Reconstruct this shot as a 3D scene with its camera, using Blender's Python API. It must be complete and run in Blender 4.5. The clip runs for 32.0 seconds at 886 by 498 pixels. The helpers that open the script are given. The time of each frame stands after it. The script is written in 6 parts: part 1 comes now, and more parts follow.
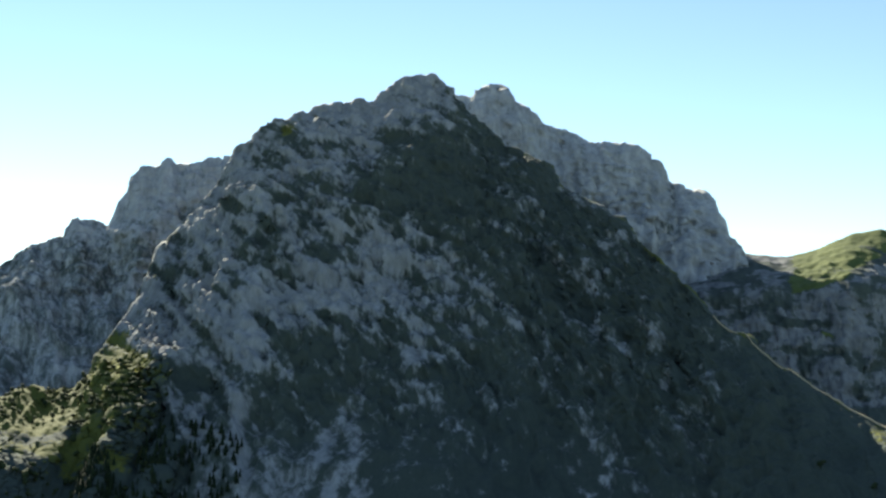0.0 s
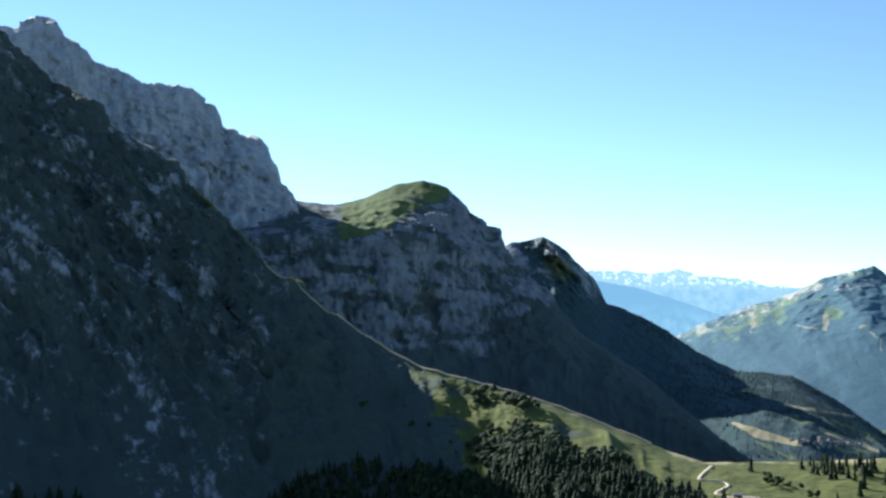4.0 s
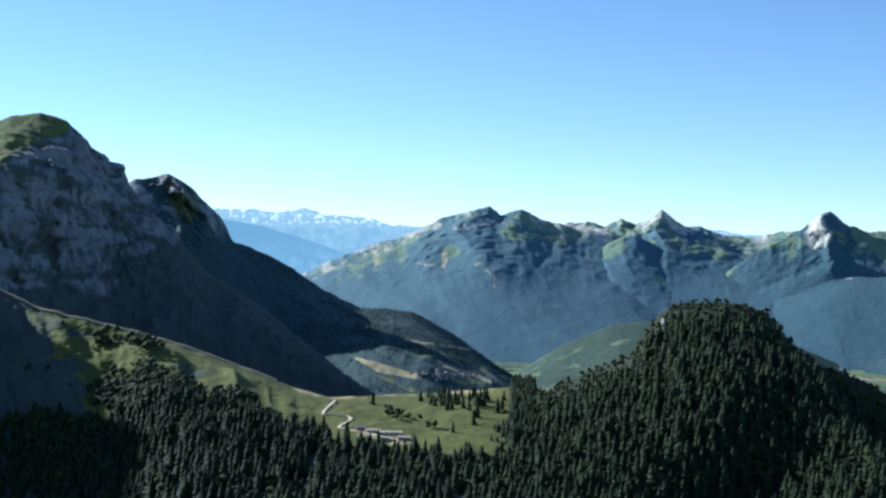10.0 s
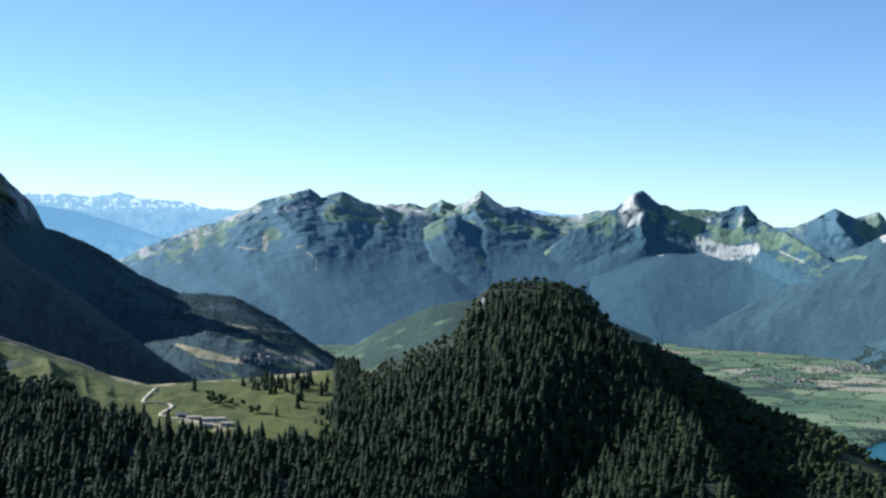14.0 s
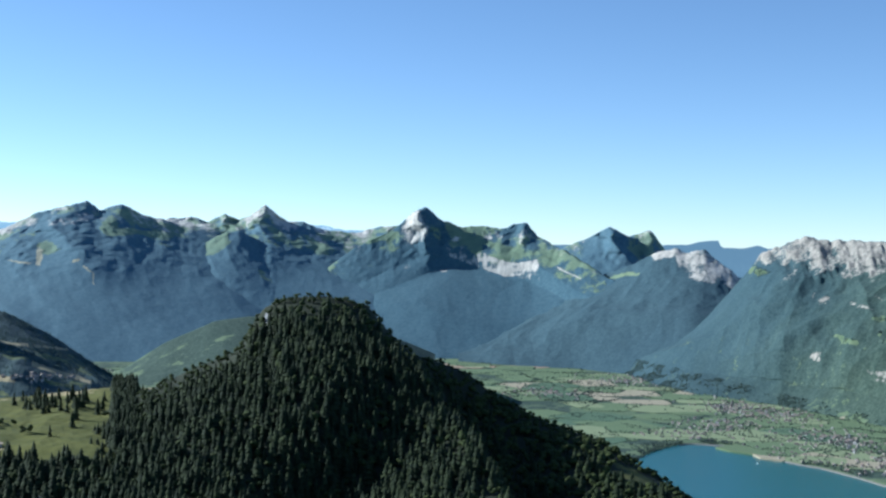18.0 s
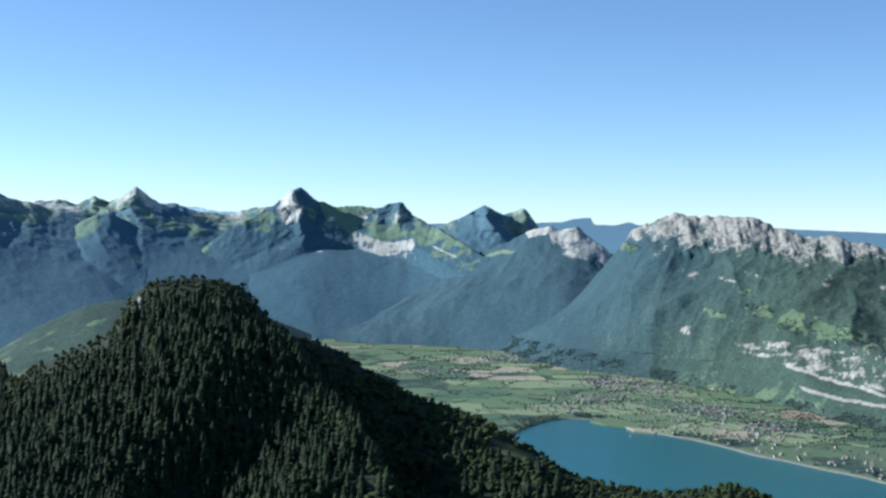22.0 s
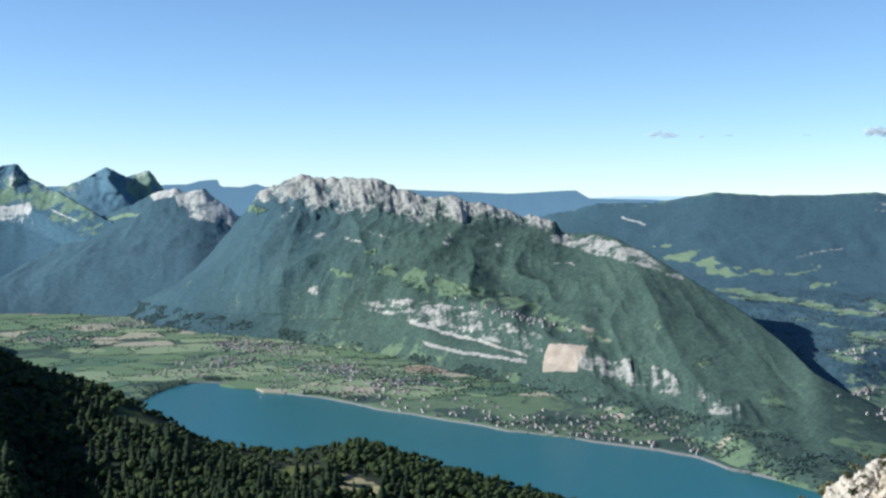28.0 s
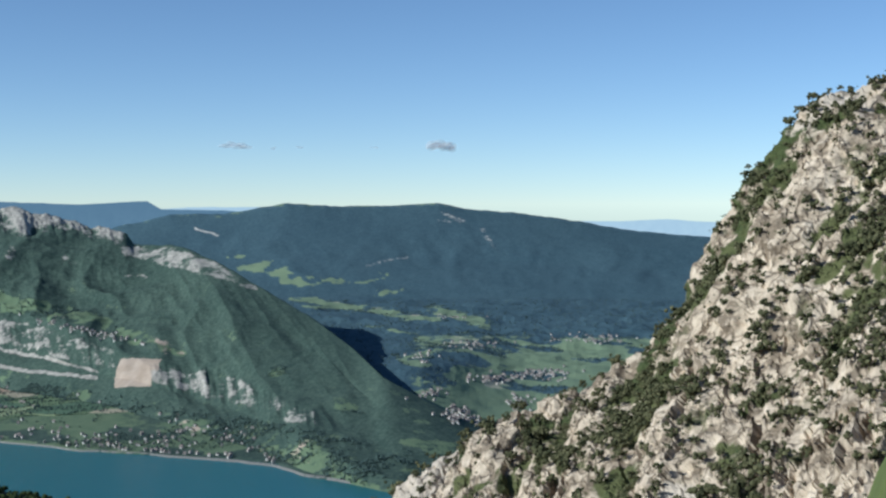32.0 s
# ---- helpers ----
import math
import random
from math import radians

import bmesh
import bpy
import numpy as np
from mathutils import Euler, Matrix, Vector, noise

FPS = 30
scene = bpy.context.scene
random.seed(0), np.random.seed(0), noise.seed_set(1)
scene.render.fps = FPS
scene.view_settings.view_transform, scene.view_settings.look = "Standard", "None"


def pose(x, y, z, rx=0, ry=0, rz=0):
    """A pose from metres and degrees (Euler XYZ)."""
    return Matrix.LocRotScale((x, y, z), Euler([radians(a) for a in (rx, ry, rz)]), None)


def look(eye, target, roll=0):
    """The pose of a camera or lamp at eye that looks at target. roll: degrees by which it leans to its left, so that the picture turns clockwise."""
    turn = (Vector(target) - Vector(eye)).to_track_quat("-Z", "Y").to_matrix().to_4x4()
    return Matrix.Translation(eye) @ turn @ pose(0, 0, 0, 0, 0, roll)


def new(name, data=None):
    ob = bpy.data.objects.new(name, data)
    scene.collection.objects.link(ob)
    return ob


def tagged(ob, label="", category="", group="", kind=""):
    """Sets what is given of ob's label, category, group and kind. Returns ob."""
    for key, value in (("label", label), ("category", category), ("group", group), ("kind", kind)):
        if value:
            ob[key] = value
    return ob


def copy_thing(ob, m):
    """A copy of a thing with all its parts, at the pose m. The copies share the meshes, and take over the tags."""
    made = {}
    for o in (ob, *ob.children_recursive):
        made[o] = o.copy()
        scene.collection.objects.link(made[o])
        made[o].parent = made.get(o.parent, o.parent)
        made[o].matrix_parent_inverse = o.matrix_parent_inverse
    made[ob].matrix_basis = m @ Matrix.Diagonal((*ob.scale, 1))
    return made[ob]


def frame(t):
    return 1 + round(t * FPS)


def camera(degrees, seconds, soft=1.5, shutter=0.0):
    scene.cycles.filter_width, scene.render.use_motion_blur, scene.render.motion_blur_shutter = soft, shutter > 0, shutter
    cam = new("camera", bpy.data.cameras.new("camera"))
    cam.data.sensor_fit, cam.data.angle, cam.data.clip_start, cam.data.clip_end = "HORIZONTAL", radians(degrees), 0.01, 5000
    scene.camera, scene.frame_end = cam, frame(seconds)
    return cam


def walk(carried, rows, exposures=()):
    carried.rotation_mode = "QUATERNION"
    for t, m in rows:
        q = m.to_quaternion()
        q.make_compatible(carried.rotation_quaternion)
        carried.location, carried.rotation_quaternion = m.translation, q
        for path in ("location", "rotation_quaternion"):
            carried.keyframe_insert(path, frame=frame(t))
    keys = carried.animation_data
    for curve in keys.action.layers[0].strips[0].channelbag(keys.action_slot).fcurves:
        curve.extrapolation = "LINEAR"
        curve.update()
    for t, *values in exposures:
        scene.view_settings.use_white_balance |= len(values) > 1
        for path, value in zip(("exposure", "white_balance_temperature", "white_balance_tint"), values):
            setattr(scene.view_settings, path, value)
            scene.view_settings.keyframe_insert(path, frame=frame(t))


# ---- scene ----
# The camera stands on a summit and turns; the lake lies at z = 0.
H = 300.0
cam = camera(36.9, 32.0, soft=2.5)
ROWS = [
    (0.0, -0.09, 4.10, -1.31),
    (0.5, 0.48, 3.98, -1.72),
    (1.0, 0.30, 3.90, -2.05),
    (1.5, -0.76, 3.75, -1.87),
    (2.0, -4.72, 3.64, -2.16),
    (2.5, -8.73, 3.41, -1.89),
    (3.0, -12.19, 3.18, -1.43),
    (3.5, -15.97, 2.69, -1.72),
    (4.0, -19.28, 2.18, -1.32),
    (4.5, -22.77, 1.67, -1.77),
    (6.5, -30.34, -0.18, -1.52),
    (7.0, -31.01, -0.05, -1.86),
    (7.5, -31.24, 0.03, -1.88),
    (8.0, -31.81, 0.06, -1.90),
    (8.5, -32.43, 0.09, -1.51),
    (9.0, -33.27, -0.09, -1.34),
    (9.5, -34.00, -0.10, -2.35),
    (10.0, -35.28, -0.10, -1.36),
    (10.5, -36.25, -0.40, -1.00),
    (11.0, -37.26, -0.49, -0.94),
    (11.5, -38.23, -0.62, -0.96),
    (12.0, -39.64, -0.80, -1.18),
    (12.5, -41.00, -0.98, -0.97),
    (13.0, -41.95, -0.92, -1.09),
    (13.5, -42.54, -0.84, -0.88),
    (15.5, -44.06, -0.23, -0.58),
    (16.0, -44.46, -0.01, -1.04),
    (16.5, -45.44, 0.05, -1.02),
    (17.0, -47.66, 0.12, -1.20),
    (17.5, -50.45, 0.17, -1.28),
    (18.0, -52.26, 0.05, -1.01),
    (18.5, -53.55, -0.04, -0.93),
    (19.0, -54.73, -0.07, -1.21),
    (19.5, -55.53, -0.23, -0.73),
    (20.0, -56.19, -0.28, -0.44),
    (20.5, -56.98, -0.52, -0.36),
    (21.0, -57.35, -0.60, -0.29),
    (21.5, -57.50, -0.63, -0.30),
    (22.0, -57.62, -0.77, -0.34),
    (22.5, -58.03, -0.71, -0.60),
    (23.0, -58.74, -0.94, -0.44),
    (23.5, -59.80, -1.06, -0.26),
    (24.0, -61.02, -1.32, -0.34),
    (24.5, -62.40, -1.59, -1.34),
    (26.5, -67.51, -2.44, -0.89),
    (27.0, -69.58, -2.22, -0.22),
    (27.5, -71.68, -2.22, 0.25),
    (28.0, -73.60, -2.38, 0.05),
    (28.5, -76.49, -2.50, -0.14),
    (29.0, -79.45, -2.66, 0.33),
    (29.5, -82.74, -2.69, 0.14),
    (30.0, -86.01, -2.72, 0.00),
    (30.5, -88.67, -2.49, 0.32),
    (31.0, -90.03, -2.30, 0.00),
    (31.5, -90.82, -2.06, -0.18),
    (32.0, -91.86, -1.93, 0.07),
]
EXPOSURES = [(0.0, 1.28, 7200, 0), (4.0, 1.02, 5700, 2), (7.0, 0.76, 5250, 4), (9.0, 0.72, 5300, 4), (16.0, 0.66, 5350, 5), (24.0, 0.63, 5400, 5), (28.0, 0.64, 5500, 5), (30.0, 0.5, 5450, 5), (32.0, 0.18, 5450, 5)]
walk(cam, [(t, pose(0.15, 0.1, H, 90 + pitch, roll, yaw)) for t, yaw, pitch, roll in ROWS], EXPOSURES)

# ---- light ----
SUN_BEARING, SUN_RISE = -20.0, 25.3
world = bpy.data.worlds.new("world")
scene.world = world
world.use_nodes = True
wn = world.node_tree.nodes
sky = wn.new("ShaderNodeTexSky")
sky.sky_type, sky.sun_disc = "NISHITA", False
sky.sun_elevation, sky.sun_rotation = radians(SUN_RISE), radians(SUN_BEARING)
sky.altitude, sky.air_density, sky.dust_density, sky.ozone_density = 1700, 0.75, 0.0, 1.4
world.node_tree.links.new(sky.outputs[0], wn["Background"].inputs[0])
wn["Background"].inputs[1].default_value = 0.092
sun = new("sun", bpy.data.lights.new("sun", "SUN"))
sun.data.energy, sun.data.angle, sun.data.color = 5.0, radians(0.5), (1.0, 0.945, 0.86)
_b, _r = radians(SUN_BEARING), radians(SUN_RISE)
sun.matrix_world = look((math.sin(_b) * 900, math.cos(_b) * 900, H + 900 * math.tan(_r)), (0, 0, H))


# ---- noise and surfaces ----
def hash3(i, j, k, seed):
    h = (i * 374761393 + j * 668265263 + k * 2147483647 + seed * 1274126177) & 0xFFFFFFFF
    h = ((h ^ (h >> 13)) * 1274126177) & 0xFFFFFFFF
    h = ((h ^ (h >> 16)) * 2246822519) & 0xFFFFFFFF
    return ((h ^ (h >> 15)) & 0xFFFFFF) / float(0xFFFFFF)


def vnoise(p, seed=0):
    """Smooth value noise in -1..1 at the points p."""
    q = np.floor(p).astype(np.int64)
    f = p - q
    f = f * f * f * (f * (f * 6 - 15) + 10)
    out = 0.0
    for dx in (0, 1):
        wx = f[..., 0] if dx else 1 - f[..., 0]
        for dy in (0, 1):
            wy = f[..., 1] if dy else 1 - f[..., 1]
            for dz in (0, 1):
                wz = f[..., 2] if dz else 1 - f[..., 2]
                out = out + wx * wy * wz * hash3(q[..., 0] + dx, q[..., 1] + dy, q[..., 2] + dz, seed)
    return out * 2 - 1


def fbm(p, size, octaves=4, seed=0, gain=0.5, ridged=False):
    out, a, tot = 0.0, 1.0, 0.0
    q = np.asarray(p, float) / size
    for o in range(octaves):
        n = vnoise(q + 17.3 * o, seed + o)
        out = out + a * ((1 - 2 * np.abs(n)) if ridged else n)
        tot += a
        a *= gain
        q = q * 2.03
    return out / tot


def cells(p, size, seed=0):
    """A constant 0..1 for each field-like cell of uneven outline."""
    q = np.asarray(p, float)[..., :2] / size
    base = np.floor(q).astype(np.int64)
    best, val = None, None
    for dx in (-1, 0, 1):
        for dy in (-1, 0, 1):
            i, j = base[..., 0] + dx, base[..., 1] + dy
            x = i + hash3(i, j, j * 0, seed) - q[..., 0]
            y = j + hash3(i, j, j * 0 + 1, seed) - q[..., 1]
            dist, h = np.abs(x) + np.abs(y), hash3(i, j, j * 0 + 2, seed)
            if best is None:
                best, val = dist, h
            else:
                val = np.where(dist < best, h, val)
                best = np.minimum(best, dist)
    return val


def strata(s, angle, size, stretch, seed, gain=0.55):
    """Streaks across a slope, leaning by angle from level."""
    c, k = math.cos(radians(angle)), math.sin(radians(angle))
    w = (H - s.p[..., 2]) * 1.4
    u, v = s.arc * c + w * k, -s.arc * k + w * c
    return fbm(np.stack([u / stretch, v, 0 * u + seed], -1), size, 4, seed, gain)


def smooth(x, lo, hi):
    t = np.clip((x - lo) / (hi - lo), 0, 1)
    return t * t * (3 - 2 * t)


def tongues(s, seed, size):
    """Uneven lengths, by bearing, to which bare rock reaches down a slope."""
    k = np.stack([s.bw, 0 * s.b, 0 * s.b], -1)
    return fbm(k, size, 4, seed, 0.6)


def sv(b, e, d):
    """A place by bearing, angle of rise and distance from the summit."""
    b = radians(b)
    return np.array((math.sin(b) * d, math.cos(b) * d, H + d * math.tan(radians(e))))


def mesh_of(name, co, quads, material, cover=None, smooth_shade=True):
    me = bpy.data.meshes.new(name)
    me.vertices.add(len(co))
    me.vertices.foreach_set("co", np.asarray(co, np.float32).ravel())
    quads = np.asarray(quads, np.int32)
    k = quads.shape[1]
    me.loops.add(quads.size)
    me.loops.foreach_set("vertex_index", quads.ravel())
    me.polygons.add(len(quads))
    me.polygons.foreach_set("loop_start", np.arange(0, quads.size, k, dtype=np.int32))
    me.polygons.foreach_set("use_smooth", np.full(len(quads), smooth_shade))
    if cover is not None:
        at = me.attributes.new("cover", "FLOAT_COLOR", "POINT")
        at.data.foreach_set("color", np.asarray(cover, np.float32).ravel())
    me.update(calc_edges=True)
    me.materials.append(material)
    return me


class Slope:
    """A piece of land lofted through lines of places, from its back foot over its crest to its front foot."""

    def __init__(self, lines, b0, b1, nb, nd, rough, seed, soft=3, kind="rock", calm=lambda b: 1.0, fine=None, jag=None, wave=780):
        bs = np.linspace(b0, b1, nb)
        es, ds = [], []
        for i, line in enumerate(lines):
            a = np.array(line, float).reshape(-1, 3)
            e, d = np.interp(bs, a[:, 0], a[:, 1]), np.interp(bs, a[:, 0], a[:, 2])
            w = np.hanning(2 * soft * 4 + 3)
            pad = len(w) // 2
            d = np.convolve(np.pad(d, pad, "edge"), w / w.sum(), "valid")
            sharp = e
            e = np.convolve(np.pad(e, pad, "edge"), w / w.sum(), "valid")
            if i == 1:
                k = np.stack([bs, 0 * bs, 0 * bs], -1)
                teeth = jag[0] * (1 - smooth(bs, jag[1], jag[1] + 2)) * (fbm(k, 0.9, 3, seed + 80, 0.6) + 0.5 * fbm(k, 0.25, 3, seed + 81, 0.6)) if jag else 0
                crest_up = d * (np.tan(np.radians(sharp + teeth)) - np.tan(np.radians(e)))
            es.append(e), ds.append(d)
        es, ds = np.array(es), np.array(ds)
        zs = H + ds * np.tan(np.radians(es))
        rows_d, rows_z, amp = [], [], []
        for i, n in enumerate(nd):
            f = np.linspace(0, 1, n, endpoint=i == len(nd) - 1)
            for t in f:
                rows_d.append(ds[i] * (1 - t) + ds[i + 1] * t)
                rows_z.append(zs[i] * (1 - t) + zs[i + 1] * t)
                amp.append(rough[i] * (1 - t) + rough[i + 1] * t)
        d, z = np.array(rows_d), np.array(rows_z)
        away = np.abs(np.arange(len(z)) - nd[0])
        crest_z = np.exp(-away / (0.12 * nd[1]))[:, None] * crest_up
        # ease the creases in front of the crest
        first = nd[0] + 2
        for _ in range(6):
            z[first:-1] = 0.25 * z[first - 1:-2] + 0.5 * z[first:-1] + 0.25 * z[first + 1:]
            d[first:-1] = 0.25 * d[first - 1:-2] + 0.5 * d[first:-1] + 0.25 * d[first + 1:]
        z = z + crest_z
        br = np.radians(bs)[None, :]
        self.p = np.stack([np.sin(br) * d, np.cos(br) * d, z], -1)
        amp = np.array(amp)[:, None]
        n = self.normals()
        run = np.cumsum(np.linalg.norm(np.diff(self.p, axis=0, prepend=self.p[:1]), axis=-1), axis=0)
        far = float(np.mean(ds[1]))
        warp = fbm(self.p, far * 0.16, 3, seed + 40) * far * 0.03
        self.rib = None
        rib = np.stack([br * far + warp + 0 * run, run * 0.28, 0 * run + seed], -1)
        if kind == "rock":
            bent = self.p + 26 * np.stack([fbm(self.p, 110, 2, seed + 11), fbm(self.p, 110, 2, seed + 12), fbm(self.p, 110, 2, seed + 13)], -1)
            disp = fbm(rib, 130, 3, seed, 0.5, True) * 0.6 + fbm(bent * np.array((1, 1, 0.6)), 75, 5, seed + 9, 0.55, True) * 0.75 + fbm(self.p, 16, 4, seed + 21, 0.55) * 0.16
        elif kind == "far":
            bent = self.p * np.array((1, 1, 0.3)) + 0.22 * wave * np.stack([fbm(self.p, 620, 3, seed + 11), fbm(self.p, 620, 3, seed + 12), 0 * run], -1)
            spur = rib + np.stack([0.35 * wave * fbm(self.p, wave * 0.8, 3, seed + 14), 0 * run, 0 * run], -1)
            disp = fbm(spur * np.array((1, 1.7, 1)), wave * 0.7, 3, seed, 0.45, True) * 0.7 + fbm(bent, wave * 0.7, 5, seed + 2, 0.5, True) * 0.5 + fbm(self.p, 900, 2, seed + 8) * 0.3
        elif kind == "wood":
            disp = fbm(rib, 210, 3, seed, 0.5, True) * 1.0 + fbm(self.p, 40, 3, seed + 5) * 0.3
        else:
            disp = fbm(self.p, 120, 3, seed) * 1.0 + fbm(self.p, 30, 3, seed + 5) * 0.3
        disp = disp * amp
        if fine:
            small = np.concatenate([np.linspace(fine[i], fine[i + 1], n_) for i, n_ in enumerate(nd)])[:, None]
            disp = disp + small * (fbm(rib * np.array((1, 1.4, 1)), far * 0.03, 4, seed + 31, 0.6, True) + 0.6 * fbm(self.p, far * 0.009, 3, seed + 33, 0.6))
        self.p = self.p + n * (disp * calm(br))[..., None]
        self.n = self.normals()
        rel = self.p - np.array((0, 0, H))
        self.d = np.hypot(rel[..., 0], rel[..., 1])
        self.b = np.degrees(np.arctan2(rel[..., 0], rel[..., 1]))
        self.e = np.degrees(np.arctan2(rel[..., 2], self.d))
        self.crest = nd[0]
        far = self.d.mean()
        self.rib, self.run, self.arc = rib, run, np.radians(self.b) * np.mean(ds[1])
        # bearings and rises for laying the cover, with wandering edges
        self.bw = self.b + np.degrees(fbm(self.p, far * 0.03, 4, seed + 60, 0.6) * 0.022)
        self.ew = self.e + np.degrees(fbm(self.p, far * 0.025, 5, seed + 70, 0.65) * 0.015)

    def normals(self):
        u, v = np.gradient(self.p, axis=1), np.gradient(self.p, axis=0)
        n = np.cross(v, u)
        n /= np.linalg.norm(n, axis=-1, keepdims=True) + 1e-9
        return n * np.where(n[..., 2:3] < 0, -1, 1)

    def ob(self, name, material, cover=None, cols=None):
        c0, c1 = cols or (0, self.p.shape[1] - 1)
        p = self.p[:, c0:c1 + 1]
        r, c = p.shape[:2]
        i = np.arange(r * c).reshape(r, c)
        quads = np.stack([i[:-1, :-1], i[1:, :-1], i[1:, 1:], i[:-1, 1:]], -1).reshape(-1, 4)
        cov = None
        if cover is not None:
            cov = np.clip(cover, 0, 1) if cover.shape[-1] == 4 else np.concatenate([np.clip(cover, 0, 1), np.ones(cover.shape[:2] + (1,))], -1)
            cov = cov[:, c0:c1 + 1].reshape(-1, 4)
        return new(name, mesh_of(name, p.reshape(-1, 3), quads, material, cov))

    def hit(self, b, e):
        """The place on the front at this bearing and rise."""
        j = int(np.argmin(np.abs(self.b[self.crest] - b)))
        k = self.crest + int(np.argmin(np.abs(self.e[self.crest:, j] - e)))
        return self.p[k, j]

    def spread(self, count, weight, rng):
        """Random places on the front, by weight per area."""
        p = self.p
        u, v = p[1:, :-1] - p[:-1, :-1], p[:-1, 1:] - p[:-1, :-1]
        area = np.linalg.norm(np.cross(u, v)[..., :], axis=-1)
        w = (weight[:-1, :-1] * area).ravel()
        k = rng.choice(w.size, count, p=w / w.sum())
        r, c = np.divmod(k, p.shape[1] - 1)
        f, g = rng.random(count)[:, None], rng.random(count)[:, None]
        return p[r, c] + (p[r + 1, c] - p[r, c]) * f + (p[r, c + 1] - p[r, c]) * g


def patches(s, spots):
    """Soft clearings and rocks: bearing, rise, width, height, lean."""
    return sum(np.exp(-((s.bw - b_) / w_) ** 2 - ((s.ew - e_ - k_ * (s.bw - b_)) / h_) ** 2) for b_, e_, w_, h_, k_ in spots)


def at(s, k=0.25):
    """Bearing and rise over a slope, wandering a little so that edges are ragged."""
    return s.b + k * (s.bw - s.b), s.e + k * (s.ew - s.e)


def line(b_, pts):
    a = np.array(pts, float)
    return np.interp(b_, a[:, 0], a[:, 1])


def between(s, top, low, k=0.25, soft=0.06):
    """1 between two lines of (bearing, rise), ragged at the rim."""
    b_, e_ = at(s, k)
    b0, b1 = max(top[0][0], low[0][0]), min(top[-1][0], low[-1][0])
    return (1 - smooth(e_ - line(b_, top), -soft, soft)) * smooth(e_ - line(b_, low), -soft, soft) * smooth(b_, b0 - soft, b0 + soft) * (1 - smooth(b_, b1 - soft, b1 + soft))


def ribbon(s, pts, half, k=0.2, soft=0.05):
    return between(s, [(b_, e_ + half) for b_, e_ in pts], [(b_, e_ - half) for b_, e_ in pts], k, soft)


def buttress(s, spots):
    """Edged shoulders that stand forward under a peak: bearing, half width, reach, lowest rise."""
    way = s.p - np.array((0, 0, H))
    way = way / np.linalg.norm(way, axis=-1, keepdims=True)
    front = smooth(np.arange(s.p.shape[0]), s.crest - 2, s.crest + 2)[:, None]
    for b_, half, reach_, low_ in spots:
        edge = np.clip(1 - np.abs(s.bw + 0.3 * (s.e - low_) - b_ - 0.3) / half, 0, 1)
        s.p = s.p - way * (reach_ * edge * smooth(s.e, low_ - 1.6, low_ + 0.9) * front)[..., None]
    s.n = s.normals()


def blots(s, spots, k=0.3):
    """Clearings and rocks with a clear rim: bearing, rise, width, height, lean."""
    bb, ee = at(s, k)
    return sum(np.exp(-(((bb - b_) / w_) ** 2 + ((ee - e_ - k_ * (bb - b_)) / h_) ** 2) ** 2) for b_, e_, w_, h_, k_ in spots)


# ---- materials ----
def nodes_of(name):
    m = bpy.data.materials.new(name)
    m.use_nodes = True
    t = m.node_tree
    return m, t, t.nodes["Principled BSDF"]


def noise_node(t, scale, detail=5.0, rough=0.6, stretch=None):
    n = t.nodes.new("ShaderNodeTexNoise")
    n.inputs["Scale"].default_value, n.inputs["Detail"].default_value, n.inputs["Roughness"].default_value = scale, detail, rough
    g = t.nodes.new("ShaderNodeNewGeometry")
    if stretch:
        m = t.nodes.new("ShaderNodeMapping")
        m.inputs["Scale"].default_value = stretch
        t.links.new(g.outputs["Position"], m.inputs[0])
        t.links.new(m.outputs[0], n.inputs["Vector"])
    else:
        t.links.new(g.outputs["Position"], n.inputs["Vector"])
    return n.outputs["Fac"]


def ramp(t, fac, stops):
    r = t.nodes.new("ShaderNodeValToRGB")
    while len(r.color_ramp.elements) < len(stops):
        r.color_ramp.elements.new(0.5)
    for el, (pos, col) in zip(r.color_ramp.elements, stops):
        el.position, el.color = pos, (*col, 1)
    t.links.new(fac, r.inputs[0])
    return r.outputs[0]


def calc(t, op, a, b=None):
    n = t.nodes.new("ShaderNodeMath")
    n.operation = op
    for i, v in enumerate((a, b)):
        if v is None:
            continue
        if isinstance(v, (int, float)):
            n.inputs[i].default_value = v
        else:
            t.links.new(v, n.inputs[i])
    return n.outputs[0]


def blend(t, fac, a, b):
    n = t.nodes.new("ShaderNodeMix")
    n.data_type = "RGBA"
    t.links.new(fac, n.inputs[0])
    for i, v in ((6, a), (7, b)):
        if isinstance(v, tuple):
            n.inputs[i].default_value = (*v, 1)
        else:
            t.links.new(v, n.inputs[i])
    return n.outputs[2]


def step(t, v, lo, hi):
    n = t.nodes.new("ShaderNodeMapRange")
    n.interpolation_type = "SMOOTHSTEP"
    n.inputs[1].default_value, n.inputs[2].default_value = lo, hi
    t.links.new(v, n.inputs[0])
    return n.outputs[0]


